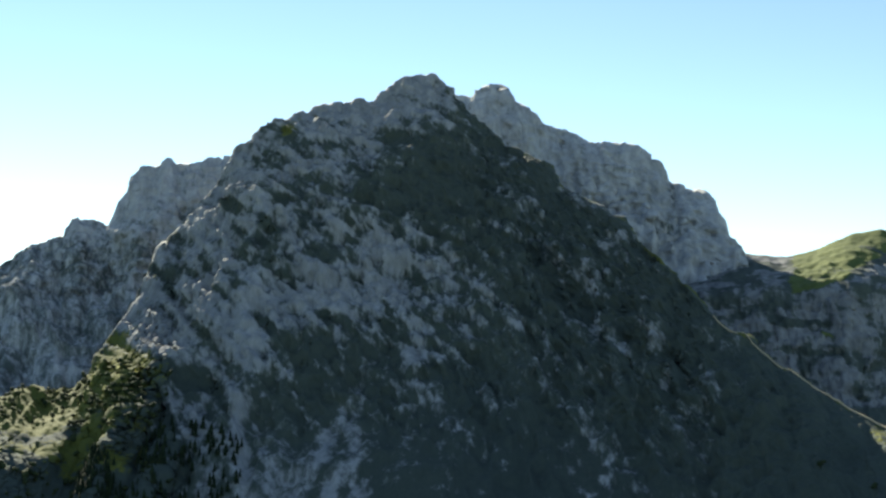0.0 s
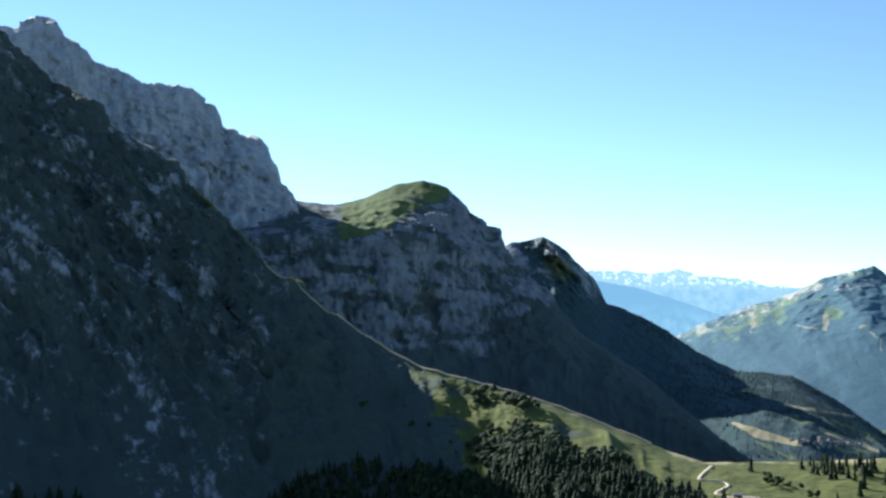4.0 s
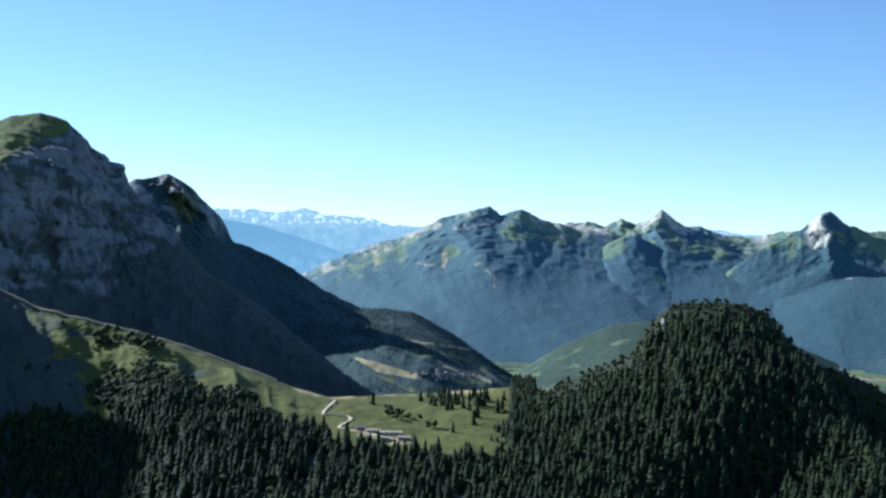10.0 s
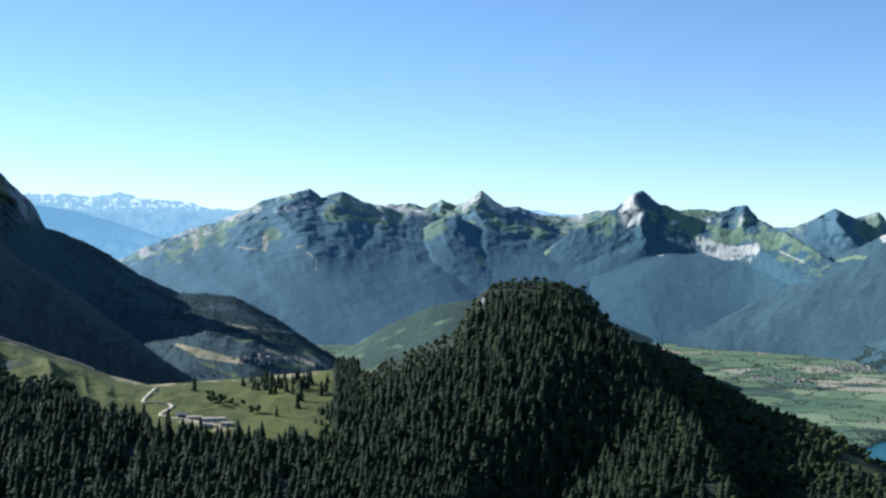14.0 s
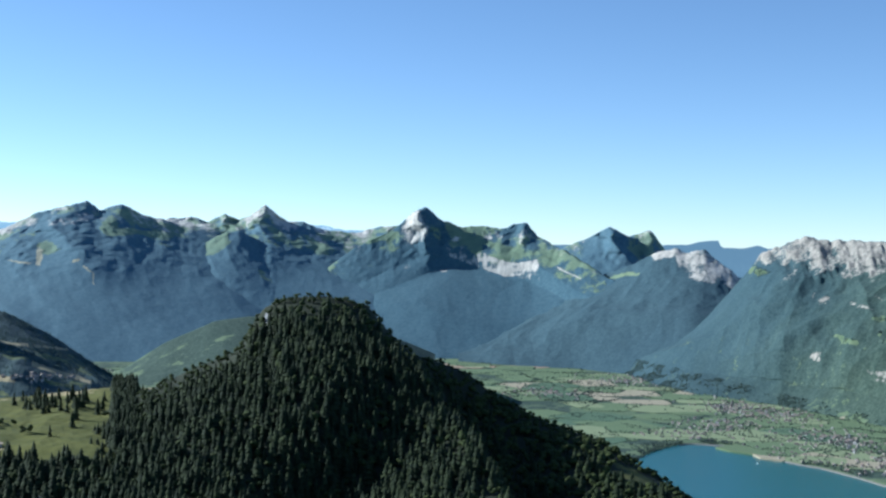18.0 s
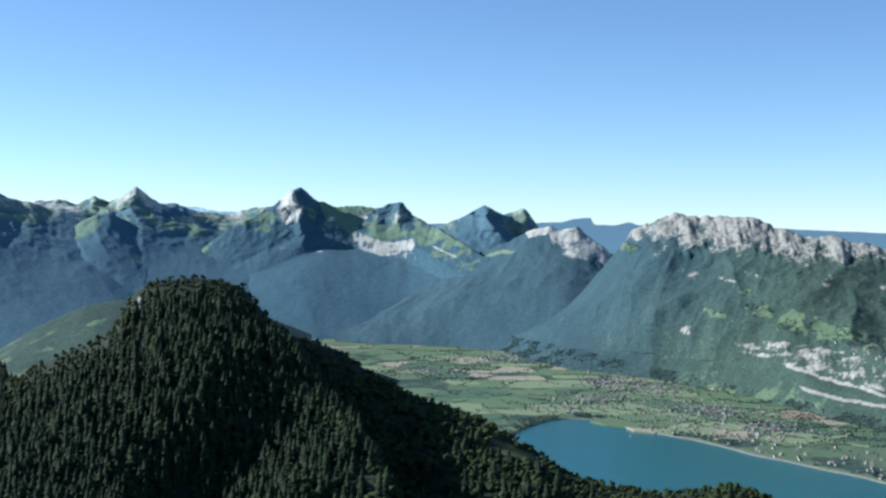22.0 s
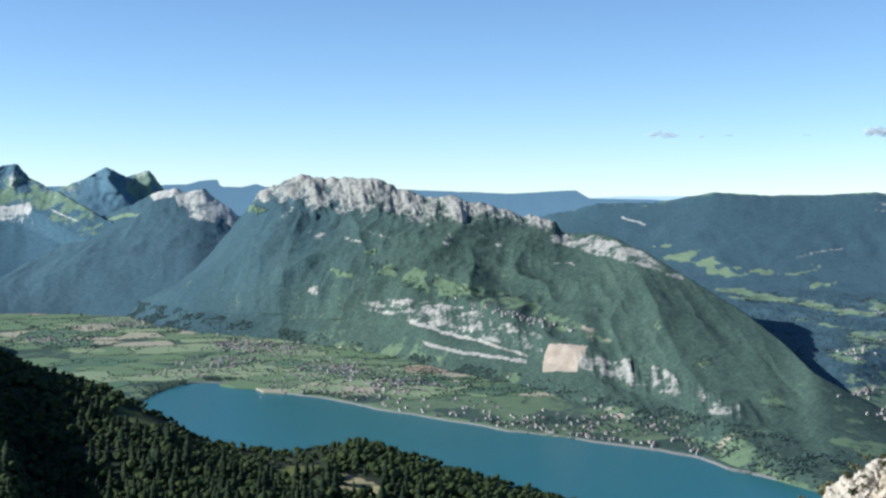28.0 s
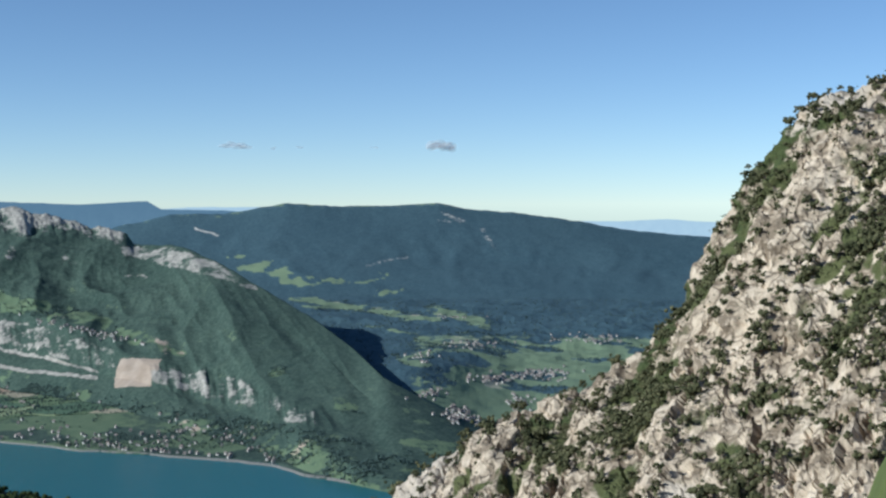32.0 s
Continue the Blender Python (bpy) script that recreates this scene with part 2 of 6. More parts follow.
def land_material(name, wood, meadow, rock, dry, grain=1.0, relief=1.0, speck=0.8, crowns=0.0, stops=(0.33, 0.5, 0.66), cracks=0.0, spruce=None):
    """Woods, meadow, rock and dry ground, each where the land's cover says."""
    m, t, bsdf = nodes_of(name)
    at = t.nodes.new("ShaderNodeAttribute")
    at.attribute_name = "cover"
    sep = t.nodes.new("ShaderNodeSeparateColor")
    t.links.new(at.outputs["Color"], sep.inputs[0])
    fine, mid = noise_node(t, 0.32 * grain, 6, 0.7), noise_node(t, 0.05 * grain, 5, 0.65)
    streak = noise_node(t, 0.16 * grain, 6, 0.72, (1, 1, 0.3))
    tone = calc(t, "ADD", calc(t, "MULTIPLY", fine, 0.7), calc(t, "MULTIPLY", mid, 0.3))
    broad = noise_node(t, 0.006 * grain, 3, 0.55)
    tone = calc(t, "ADD", calc(t, "MULTIPLY", tone, 0.62), calc(t, "MULTIPLY", broad, 0.38))
    if crowns:
        vor = t.nodes.new("ShaderNodeTexVoronoi")
        vor.inputs["Scale"].default_value = crowns
        geo = t.nodes.new("ShaderNodeNewGeometry")
        t.links.new(geo.outputs["Position"], vor.inputs["Vector"])
        vsep = t.nodes.new("ShaderNodeSeparateColor")
        t.links.new(vor.outputs["Color"], vsep.inputs[0])
        tone = calc(t, "ADD", calc(t, "MULTIPLY", tone, 0.75), calc(t, "MULTIPLY", vsep.outputs[0], 0.25))
    w = ramp(t, tone, [(0.34, wood[0]), (0.66, wood[1])])
    # Second wood colour, blued to paint distance haze where the cover's alpha is low.
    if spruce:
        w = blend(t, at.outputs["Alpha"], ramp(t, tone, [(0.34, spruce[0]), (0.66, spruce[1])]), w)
    g = ramp(t, calc(t, "ADD", calc(t, "MULTIPLY", fine, 0.35), calc(t, "MULTIPLY", mid, 0.65)), [(0.34, meadow[0]), (0.66, meadow[1])])
    r = ramp(t, calc(t, "ADD", calc(t, "MULTIPLY", streak, 0.6), calc(t, "MULTIPLY", mid, 0.4)), [(stops[0], rock[0]), (stops[1], rock[1]), (stops[2], rock[2])])
    if cracks:
        cv = t.nodes.new("ShaderNodeTexVoronoi")
        cv.feature = "DISTANCE_TO_EDGE"
        cv.inputs["Scale"].default_value = cracks
        cg, cm, ca = t.nodes.new("ShaderNodeNewGeometry"), t.nodes.new("ShaderNodeMapping"), t.nodes.new("ShaderNodeVectorMath")
        cn = t.nodes.new("ShaderNodeTexNoise")
        cn.inputs["Scale"].default_value = cracks * 1.3
        t.links.new(cg.outputs["Position"], cn.inputs["Vector"])
        cs = t.nodes.new("ShaderNodeVectorMath")
        cs.operation = "SCALE"
        cs.inputs[3].default_value = 1.6 / cracks
        t.links.new(cn.outputs["Color"], cs.inputs[0])
        t.links.new(cg.outputs["Position"], ca.inputs[0])
        t.links.new(cs.outputs[0], ca.inputs[1])
        cm.inputs["Rotation"].default_value, cm.inputs["Scale"].default_value = (0.5, 0.3, 0), (1, 1.5, 0.45)
        t.links.new(ca.outputs[0], cm.inputs[0])
        t.links.new(cm.outputs[0], cv.inputs["Vector"])
        crack = step(t, calc(t, "ADD", cv.outputs["Distance"], calc(t, "MULTIPLY", calc(t, "SUBTRACT", mid, 0.5), 0.35)), 0.0, 0.13)
        r = blend(t, crack, rock[0], r)
    dcol = ramp(t, mid, [(0.35, dry[0]), (0.65, dry[1])])
    wob = calc(t, "MULTIPLY", calc(t, "SUBTRACT", calc(t, "ADD", calc(t, "MULTIPLY", fine, 0.4), calc(t, "MULTIPLY", mid, 0.6)), 0.5), 0.7 + speck)
    fr = step(t, calc(t, "ADD", sep.outputs[0], calc(t, "MULTIPLY", calc(t, "SUBTRACT", streak, 0.5), speck)), 0.3, 0.7)
    fg = step(t, calc(t, "ADD", sep.outputs[1], wob), 0.42, 0.58)
    fd = step(t, calc(t, "ADD", sep.outputs[2], wob), 0.42, 0.58)
    col = blend(t, fg, w, g)
    col = blend(t, fd, col, dcol)
    col = blend(t, fr, col, r)
    t.links.new(col, bsdf.inputs["Base Color"])
    bsdf.inputs["Roughness"].default_value = 0.95
    bsdf.inputs["Specular IOR Level"].default_value = 0.15
    bump = t.nodes.new("ShaderNodeBump")
    bump.inputs["Strength"].default_value, bump.inputs["Distance"].default_value = 0.6, 0.7 * relief
    height = calc(t, "ADD", fine, streak)
    if cracks:
        height = calc(t, "ADD", height, calc(t, "MULTIPLY", crack, 1.2))
    if crowns:
        bare = calc(t, "MAXIMUM", fr, calc(t, "MAXIMUM", fg, fd))
        height = calc(t, "SUBTRACT", height, calc(t, "MULTIPLY", calc(t, "MULTIPLY", vor.outputs["Distance"], 0.7), calc(t, "SUBTRACT", 1.0, bare)))
    t.links.new(height, bump.inputs["Height"])
    t.links.new(bump.outputs[0], bsdf.inputs["Normal"])
    return m


def plain_material(name, a, b, scale=1.0, roughness=0.9, island=0.0, bump_depth=0.0):
    m, t, bsdf = nodes_of(name)
    fac = noise_node(t, scale, 4, 0.6)
    if island:
        g = t.nodes.new("ShaderNodeNewGeometry")
        fac = calc(t, "ADD", calc(t, "MULTIPLY", fac, 1 - island), calc(t, "MULTIPLY", g.outputs["Random Per Island"], island))
    t.links.new(ramp(t, fac, [(0.25, a), (0.75, b)]), bsdf.inputs["Base Color"])
    bsdf.inputs["Roughness"].default_value = roughness
    bsdf.inputs["Specular IOR Level"].default_value = 0.2
    if bump_depth:
        bump = t.nodes.new("ShaderNodeBump")
        bump.inputs["Distance"].default_value = bump_depth
        t.links.new(fac, bump.inputs["Height"])
        t.links.new(bump.outputs[0], bsdf.inputs["Normal"])
    return m


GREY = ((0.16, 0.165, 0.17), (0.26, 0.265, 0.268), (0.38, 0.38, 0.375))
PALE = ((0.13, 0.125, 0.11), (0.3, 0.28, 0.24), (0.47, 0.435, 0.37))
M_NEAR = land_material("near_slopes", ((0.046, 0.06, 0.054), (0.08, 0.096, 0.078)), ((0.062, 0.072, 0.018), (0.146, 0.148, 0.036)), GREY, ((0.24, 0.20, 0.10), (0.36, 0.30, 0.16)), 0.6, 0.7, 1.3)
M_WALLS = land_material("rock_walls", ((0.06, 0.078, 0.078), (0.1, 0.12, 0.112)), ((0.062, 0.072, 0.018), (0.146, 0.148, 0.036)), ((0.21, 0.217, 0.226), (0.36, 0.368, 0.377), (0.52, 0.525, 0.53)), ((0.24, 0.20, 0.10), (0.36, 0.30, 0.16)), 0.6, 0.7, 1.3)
M_DOME = land_material("green_summit", ((0.054, 0.068, 0.062), (0.088, 0.103, 0.088)), ((0.066, 0.088, 0.027), (0.145, 0.168, 0.052)), ((0.115, 0.118, 0.123), (0.195, 0.199, 0.203), (0.29, 0.292, 0.293)), ((0.24, 0.20, 0.10), (0.36, 0.30, 0.16)), 0.7, 0.8, 1.2)
# The spruce tones are this wood with haze painted in as blue.
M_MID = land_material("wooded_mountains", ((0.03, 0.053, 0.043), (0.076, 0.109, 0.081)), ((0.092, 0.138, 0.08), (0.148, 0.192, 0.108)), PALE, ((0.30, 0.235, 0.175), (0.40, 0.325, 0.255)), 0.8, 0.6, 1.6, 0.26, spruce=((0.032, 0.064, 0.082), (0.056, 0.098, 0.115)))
# Distance haze painted in: wood and meadow colours carry its blue.
M_FAR = land_material("hazed_mountains", ((0.074, 0.138, 0.178), (0.11, 0.182, 0.218)), ((0.13, 0.192, 0.15), (0.195, 0.262, 0.175)), ((0.25, 0.255, 0.25), (0.43, 0.42, 0.385), (0.64, 0.61, 0.55)), ((0.28, 0.28, 0.2), (0.38, 0.36, 0.27)), 0.4, 1.2, 1.3, 0.14)

# Far woods also take haze as blue in their colour.
M_FARWOOD = land_material("hazed_far_woods", ((0.042, 0.078, 0.098), (0.068, 0.114, 0.132)), ((0.14, 0.195, 0.125), (0.205, 0.262, 0.15)), ((0.2, 0.195, 0.18), (0.45, 0.425, 0.37), (0.68, 0.63, 0.55)), ((0.28, 0.28, 0.2), (0.38, 0.36, 0.27)), 0.5, 0.9, 1.4, 0.16)
# Haze painted between the two tones above.
M_FARTHER = land_material("hazed_far_slopes", ((0.05, 0.1, 0.132), (0.08, 0.14, 0.17)), ((0.128, 0.188, 0.135), (0.19, 0.255, 0.16)), ((0.25, 0.245, 0.23), (0.46, 0.44, 0.39), (0.7, 0.66, 0.58)), ((0.28, 0.28, 0.2), (0.38, 0.36, 0.27)), 0.45, 1.0, 1.35, 0.15)
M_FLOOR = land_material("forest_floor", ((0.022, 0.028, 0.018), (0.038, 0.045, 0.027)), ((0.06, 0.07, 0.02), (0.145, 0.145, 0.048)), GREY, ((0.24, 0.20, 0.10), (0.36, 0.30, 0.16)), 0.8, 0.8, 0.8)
# Wood colour blued to paint in the haze of the side valley.
M_SIDE = land_material("hazed_side_valley", ((0.03, 0.057, 0.064), (0.054, 0.087, 0.09)), ((0.075, 0.105, 0.06), (0.16, 0.18, 0.08)), GREY, ((0.25, 0.215, 0.125), (0.34, 0.295, 0.18)), 0.6, 1.8, 1.4, 0.22)

# ---- the land ----
rng = np.random.default_rng(7)
# the high rocky mountain, its grassy ridge and the saddle with the pasture
A_BACK = [(-24, -6, 1900), (0, 0, 2000), (12, -4, 1600), (18, -7, 1400), (30, -10, 1350), (44, -11, 1350)]
A_CREST = [(-24, -4.5, 1380), (-18.2, -2.3, 1400), (-15.1, -1.7, 1420), (-13.8, .1, 1470), (-13, 1.3, 1510), (-11.9, 3.8, 1570), (-10.8, 4.8, 1590), (-9.4, 7.3, 1620),
     (-8.7, 8.3, 1640), (-7.1, 9.4, 1660), (-4.7, 10.2, 1680), (-3.4, 10.2, 1690), (-2.2, 11.1, 1700), (-.6, 11.5, 1700), (.2, 10.9, 1690), (1.8, 9, 1640),
     (4.5, 7.6, 1530), (5.5, 6.7, 1490), (7.7, 5.2, 1400), (9.1, 4.0, 1340), (11.7, 1.15, 1250), (14.7, -1, 1190), (18.5, -3.1, 1120), (20.2, -3.4, 1100),
     (23.4, -4.2, 1070), (25.8, -5, 1050), (28.9, -6.2, 1020), (30.5, -6.6, 1010), (35, -6.3, 1080), (38.4, -6.0, 1080), (44, -6.2, 1080)]
A_BROW = [(-24, -7.2, 1170), (-18, -6.0, 1200), (-15, -5.2, 1240), (-13.2, -4.2, 1235), (-12.2, -2.5, 1330), (-11, 0, 1400), (-8, 4.3, 1450), (0, 5.2, 1430), (4, 2.5, 1370), (8, 0.5, 1260), (12, -2.4, 1150), (15, -3.9, 1100), (18, -5.2, 1060), (21, -5.8, 1000), (25, -6.6, 930), (32, -7.3, 930), (38, -7.4, 920), (44, -7.5, 900)]
A_FLANK = [(-24, -9.4, 1090), (-15.5, -8.0, 1140), (-13, -7.4, 1135), (-11, -6.0, 1190), (0, -1.5, 1230), (4, -3.2, 1190), (8, -5, 1120), (12, -7, 1060), (18, -8.3, 970), (21, -8.5, 900), (25, -8.6, 800), (32, -8.4, 830), (38, -8.5, 820), (44, -8.9, 800)]
A_FOOT = [(-24, -13, 1040), (-15, -12, 1060), (-12, -11.4, 1080), (0, -10, 1010), (8, -12, 960), (13, -14, 920), (19, -13, 850), (25, -13, 640), (44, -14, 600)]
A_TOE = [(-24, -27, 420), (44, -27, 420)]
A = Slope([A_BACK, A_CREST, A_BROW, A_FLANK, A_FOOT, A_TOE], -24, 44, 1000, (16, 125, 105, 45, 14), (10, 8, 26, 20, 4, 2), 3, calm=lambda b: (1 - 0.75 * (1 - smooth(np.degrees(b), -13.8, -12)) - 0.7 * smooth(np.degrees(b), 13, 18) - 0.18 * smooth(np.degrees(b), 22, 26)), fine=(1, 7, 12, 7, 1, 0), jag=(0.22, 8))
slabs = 0.75 * strata(A, 66, 15, 3.2, 38, 0.65) + 0.5 * strata(A, 46, 12, 3.5, 39, 0.65)
A.p = A.p + A.n * ((9 * slabs + 4 * strata(A, 50, 6, 3, 34, 0.6)) * (1 - smooth(A.b, 9, 14)) * smooth(A.e, -6, -2) * (np.arange(A.p.shape[0]) > A.crest + 2)[:, None])[..., None]
spurs_a = fbm(np.stack([A.arc + 0.6 * (H - A.p[..., 2]), 0.3 * (H - A.p[..., 2]), 0 * A.arc], -1), 55, 3, 47, 0.5, True)
A.p = A.p + A.n * (24 * spurs_a * (1 - smooth(A.b, -12.5, -10)) * smooth(-A.e, 0.5, 2.0) * smooth(A.e, -12, -9))[..., None]
spurs_p = fbm(np.stack([A.arc - 0.55 * (H - A.p[..., 2]), 0.25 * (H - A.p[..., 2]), 0 * A.arc], -1), 48, 3, 48, 0.5, True)
A.p = A.p + A.n * (7 * spurs_p * smooth(A.b, 15.5, 18) * (1 - smooth(A.b, 27, 32)) * smooth(A.e, -9, -7.5) * smooth(np.interp(A.b, A.b[A.crest], A.e[A.crest]) - A.e, 0.15, 0.7))[..., None]
A.n = A.normals()
gr = smooth(A.b + 2.5 * fbm(A.p, 90, 4, 41, 0.6), 12, 21)
nz = fbm(A.p, 60, 4, 33)
nz2 = fbm(A.p, 18, 4, 35)
steep = 1 - A.n[..., 2]
bands = fbm(A.rib * np.array((0.6, 2.2, 1)) + 90, 70, 4, 36, 0.55)
scree = fbm(A.rib * np.array((1, 0.35, 1)), 30, 3, 37)
edge_a = np.interp(A.e, [-6, -2.6, 0, 2, 4.5, 6.3, 7.5, 9.9, 11], [-3.5, -1.5, 0.8, 1.6, 0.2, -4.2, -3.0, -0.6, 0.8])
left = 1 - smooth(A.bw - edge_a, -2.2, 1.8)
rock_a = left * (0.6 - 0.3 * smooth(-A.ew, -2.0, 3)) + (1 - left) * 0.2
rock_a = rock_a + 0.25 * bands + (0.55 + 0.55 * left) * slabs + 0.3 * fbm(A.p, 9, 3, 40, 0.6) + 0.35 * left * nz + 0.4 * smooth(A.e, 9.3, 10.2) * left
# dim cliff bands across the dark flank
for pts_, half_, much in (([(0.5, 1.5), (3.5, 1.0), (7.7, 0.5), (12.2, 0.45)], 0.6, 0.26), ([(0.8, 5.3), (2.5, 5.2), (3.5, 4.6)], 0.22, 0.5), ([(5.4, 2.9), (7.5, 2.6)], 0.25, 0.45), ([(6.2, 4.2), (9.2, 4.9)], 0.4, 0.35), ([(-2.5, 4.6), (0, 4.3), (2.2, 3.7)], 0.4, 0.4)):
    rock_a = np.maximum(rock_a, ribbon(A, pts_, half_, 0.8, 0.2) * (much + 0.8 * slabs + 0.4 * nz2 + 0.25 * strata(A, 85, 16, 3, 46)))
rock_a = rock_a * (1 - smooth(A.bw, 11.5, 13.5)) * (1 - (1 - smooth(A.bw, -13.0, -10.8)) * smooth(-A.e, 0.2, 1.2))
gullies = [(-8.9, -1.5, -8.0, -6.5), (-2.0, 0.2, -5.2, -4.5), (-3.2, -2.0, -4.4, -6.5), (-0.6, -1.2, -2.6, -6.5), (-7.2, -1.2, -6.4, -6.8), (-10.3, -2.0, -9.6, -6.5)]
for b0_, e0_, b1_, e1_ in gullies:
    mid_ = b0_ + (b1_ - b0_) * (A.e - e0_) / (e1_ - e0_) + 0.7 * (A.bw - A.b)
    rock_a = np.maximum(rock_a, (0.5 + 0.5 * scree) * np.exp(-((A.b - mid_) / (0.28 + 0.12 * (e0_ - A.e).clip(0, 6))) ** 2) * smooth(e0_ - A.e, -0.2, 0.5))
crest_a = np.interp(A.b, A.b[A.crest], A.e[A.crest])
# Meadow colour ends along the mountain's shadow edge, painting the shaded grass darker.
mead_shade_a = gr * smooth(A.bw - line(A.e, [(-10, 22.0), (-7, 20.7), (-5.1, 19.4), (-2.5, 17.6)]), -0.15, 0.15) * (smooth(A.ew, -9.2, -8.4) * 0.72 + smooth(A.b, 24, 29) * 0.45 + 0.35 * nz * (1 - smooth(A.b, 26, 29)))
mead_shade_a = np.maximum(mead_shade_a, (1 - smooth(A.bw, -12.7, -11.5)) * smooth(A.ew, -6.6, -5.2) * (0.55 + 0.7 * nz))
mead_shade_a = np.maximum(mead_shade_a, 0.5 * smooth(A.b, 2, 4) * (1 - smooth(crest_a - A.e, 0.05, 0.3)))
mead_shade_a = np.maximum(mead_shade_a, 0.8 * np.exp(-((A.b + 5.8) / 1.6) ** 2) * (1 - smooth(crest_a - A.ew, 0.3, 0.9)))
dry_a = gr * ((1 - smooth(crest_a - A.e, 0.05, 0.35)) * 0.5)
dry_a = np.maximum(dry_a, 1.1 * np.exp(-((A.bw - 34.1) / 0.5) ** 2 - ((A.e + 8.42) / 0.13) ** 2))
dry_a = np.maximum(dry_a, 1.2 * (1 - smooth(np.abs(A.bw - 32.8), 0.9, 1.3)) * (1 - smooth(np.abs(A.e + 8.15 + 0.1 * (A.b - 33)), 0.12, 0.25)))
COVER_A = np.stack([rock_a, mead_shade_a, dry_a], -1)
split = 577
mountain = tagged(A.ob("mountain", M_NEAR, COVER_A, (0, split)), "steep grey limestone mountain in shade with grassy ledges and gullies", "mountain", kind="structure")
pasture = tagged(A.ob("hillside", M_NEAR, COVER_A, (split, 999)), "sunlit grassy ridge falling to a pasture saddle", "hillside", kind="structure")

# rock walls behind the summit
B_BACK = [(-30, -5, 2300), (20, -5, 2300)]
B_CREST = [(-30, 0, 1950), (-18.4, 2.6, 1950), (-17.2, 3.6, 1950), (-15.8, 4, 1950), (-15.6, 4.9, 1950), (-14.9, 4.6, 1950), (-13.75, 4.6, 1950), (-13.65, 5.8, 1950), (-13, 7, 1950),
     (-11.3, 7.2, 1950), (-9.8, 7.5, 1950), (-8, 7.4, 1950), (0, 10.55, 1950), (1.3, 10.7, 1940), (1.6, 11.0, 1930), (2.2, 11.1, 1920), (2.8, 10.5, 1900), (4, 9.7, 1900), (5.2, 9.4, 1890),
     (6.6, 8.7, 1880), (7.6, 8.7, 1870), (9.2, 7.9, 1860), (9.6, 7, 1860), (11.2, 6.4, 1850), (11.8, 5.5, 1850), (12.1, 4.5, 1850), (13, 3.6, 1850), (20, 0, 1850)]
B_BROW = [(-30, -3, 1830), (-13.7, 1.5, 1850), (0, 5, 1830), (8, 4.5, 1780), (12, 2.6, 1780), (20, -3, 1780)]
B_FLANK = [(-30, -6, 1600), (0, -2, 1640), (20, -6, 1600)]
B = Slope([B_BACK, B_CREST, B_BROW, B_FLANK], -30, 20, 560, (12, 90, 60), (6, 7, 42, 14), 51, fine=(2, 7, 15, 5), jag=(0.34, 14), soft=1)
cut_b = strata(B, 84, 17, 4, 64, 0.6)
B.p = B.p + B.n * ((9 * cut_b + 5 * np.round(2.2 * strata(B, 10, 30, 4, 65)) / 2.2 + 4 * fbm(B.p, 12, 3, 66, 0.6, True)) * (np.arange(B.p.shape[0]) > B.crest)[:, None])[..., None]
B.n = B.normals()
nb_ = fbm(B.p, 50, 4, 61)
# Lower left wall set to an even mid tone, painting its hazy dusk.
left_b = (1 - smooth(B.bw, -13.2, -11.5)) * (1 - smooth(B.ew, 3.4, 5.2))
rock_b = 0.92 + 0.4 * strata(B, 8, 22, 4, 62) + 0.5 * cut_b + 0.25 * nb_
COVER_B = np.stack([rock_b + (0.5 + 0.12 * nb_ - rock_b) * left_b, (1 - left_b) * smooth(B.n[..., 2], 0.75, 0.95) * 0.8, 0 * nb_], -1)
tagged(B.ob("mountain", M_WALLS, COVER_B), "pale grey rock walls and a square rock tower behind the summit", "mountain", kind="structure")

# green dome above grey cliffs, and the peak behind with its long wooded slope
C_BACK = [(10, -4, 2300), (36, -8, 1900)]
C_CREST = [(10, 3.4, 1850), (12.6, 4.1, 1850), (14.5, 3.9, 1870), (15.9, 4.3, 1880), (17.1, 4.9, 1890), (18.3, 5.1, 1890), (19.3, 4.8, 1880), (21.1, 3.1, 1850), (21.4, 3.2, 1840), (21.6, 3.15, 1840), (21.9, 2.4, 1830),
     (23, 1.2, 1780), (25, -1.2, 1700), (27.9, -3, 1600), (30.4, -5, 1480), (32.3, -6.4, 1400), (36, -8, 1300)]
C_BROW = [(10, 1.9, 1630), (13, 2.2, 1630), (17, 2.6, 1620), (19, 2.2, 1690), (21, 0.8, 1700), (25, -2.2, 1600), (30, -5.4, 1420), (36, -9, 1250)]
C_FLANK = [(10, 0.2, 1570), (13, -0.6, 1570), (17, -2.2, 1550), (21, -2.9, 1570), (24, -2.4, 1570), (30, -5.8, 1400), (36, -10, 1230)]
C_FOOT = [(10, -8, 1300), (36, -13, 1150)]
C = Slope([C_BACK, C_CREST, C_BROW, C_FLANK, C_FOOT], 10, 36, 420, (14, 50, 60, 40), (4, 2, 12, 12, 3), 77, fine=(0, 1.5, 7, 8, 1), jag=(0.05, 40))
cut_c = strata(C, 80, 16, 3.5, 84, 0.6)
face_c = smooth(C.e - line(C.b, [(10, -3), (17, -2.6), (21.3, -2.7), (23.2, -0.7), (25, 0)]), 0, 0.6) * smooth(line(C.b, [(10, 2.4), (14.7, 2.2), (17, 2.9), (18.3, 3.8), (20, 4.6), (25, 4)]) - C.e, 0, 0.5)
C.p = C.p + C.n * ((8 * cut_c + 5 * np.round(2 * strata(C, 5, 22, 6, 85)) / 2 + 4 * fbm(C.p, 13, 3, 86, 0.6, True)) * face_c)[..., None]
C.n = C.normals()
nc = fbm(C.p, 40, 4, 78)
cb_, ce_ = at(C, 0.25)
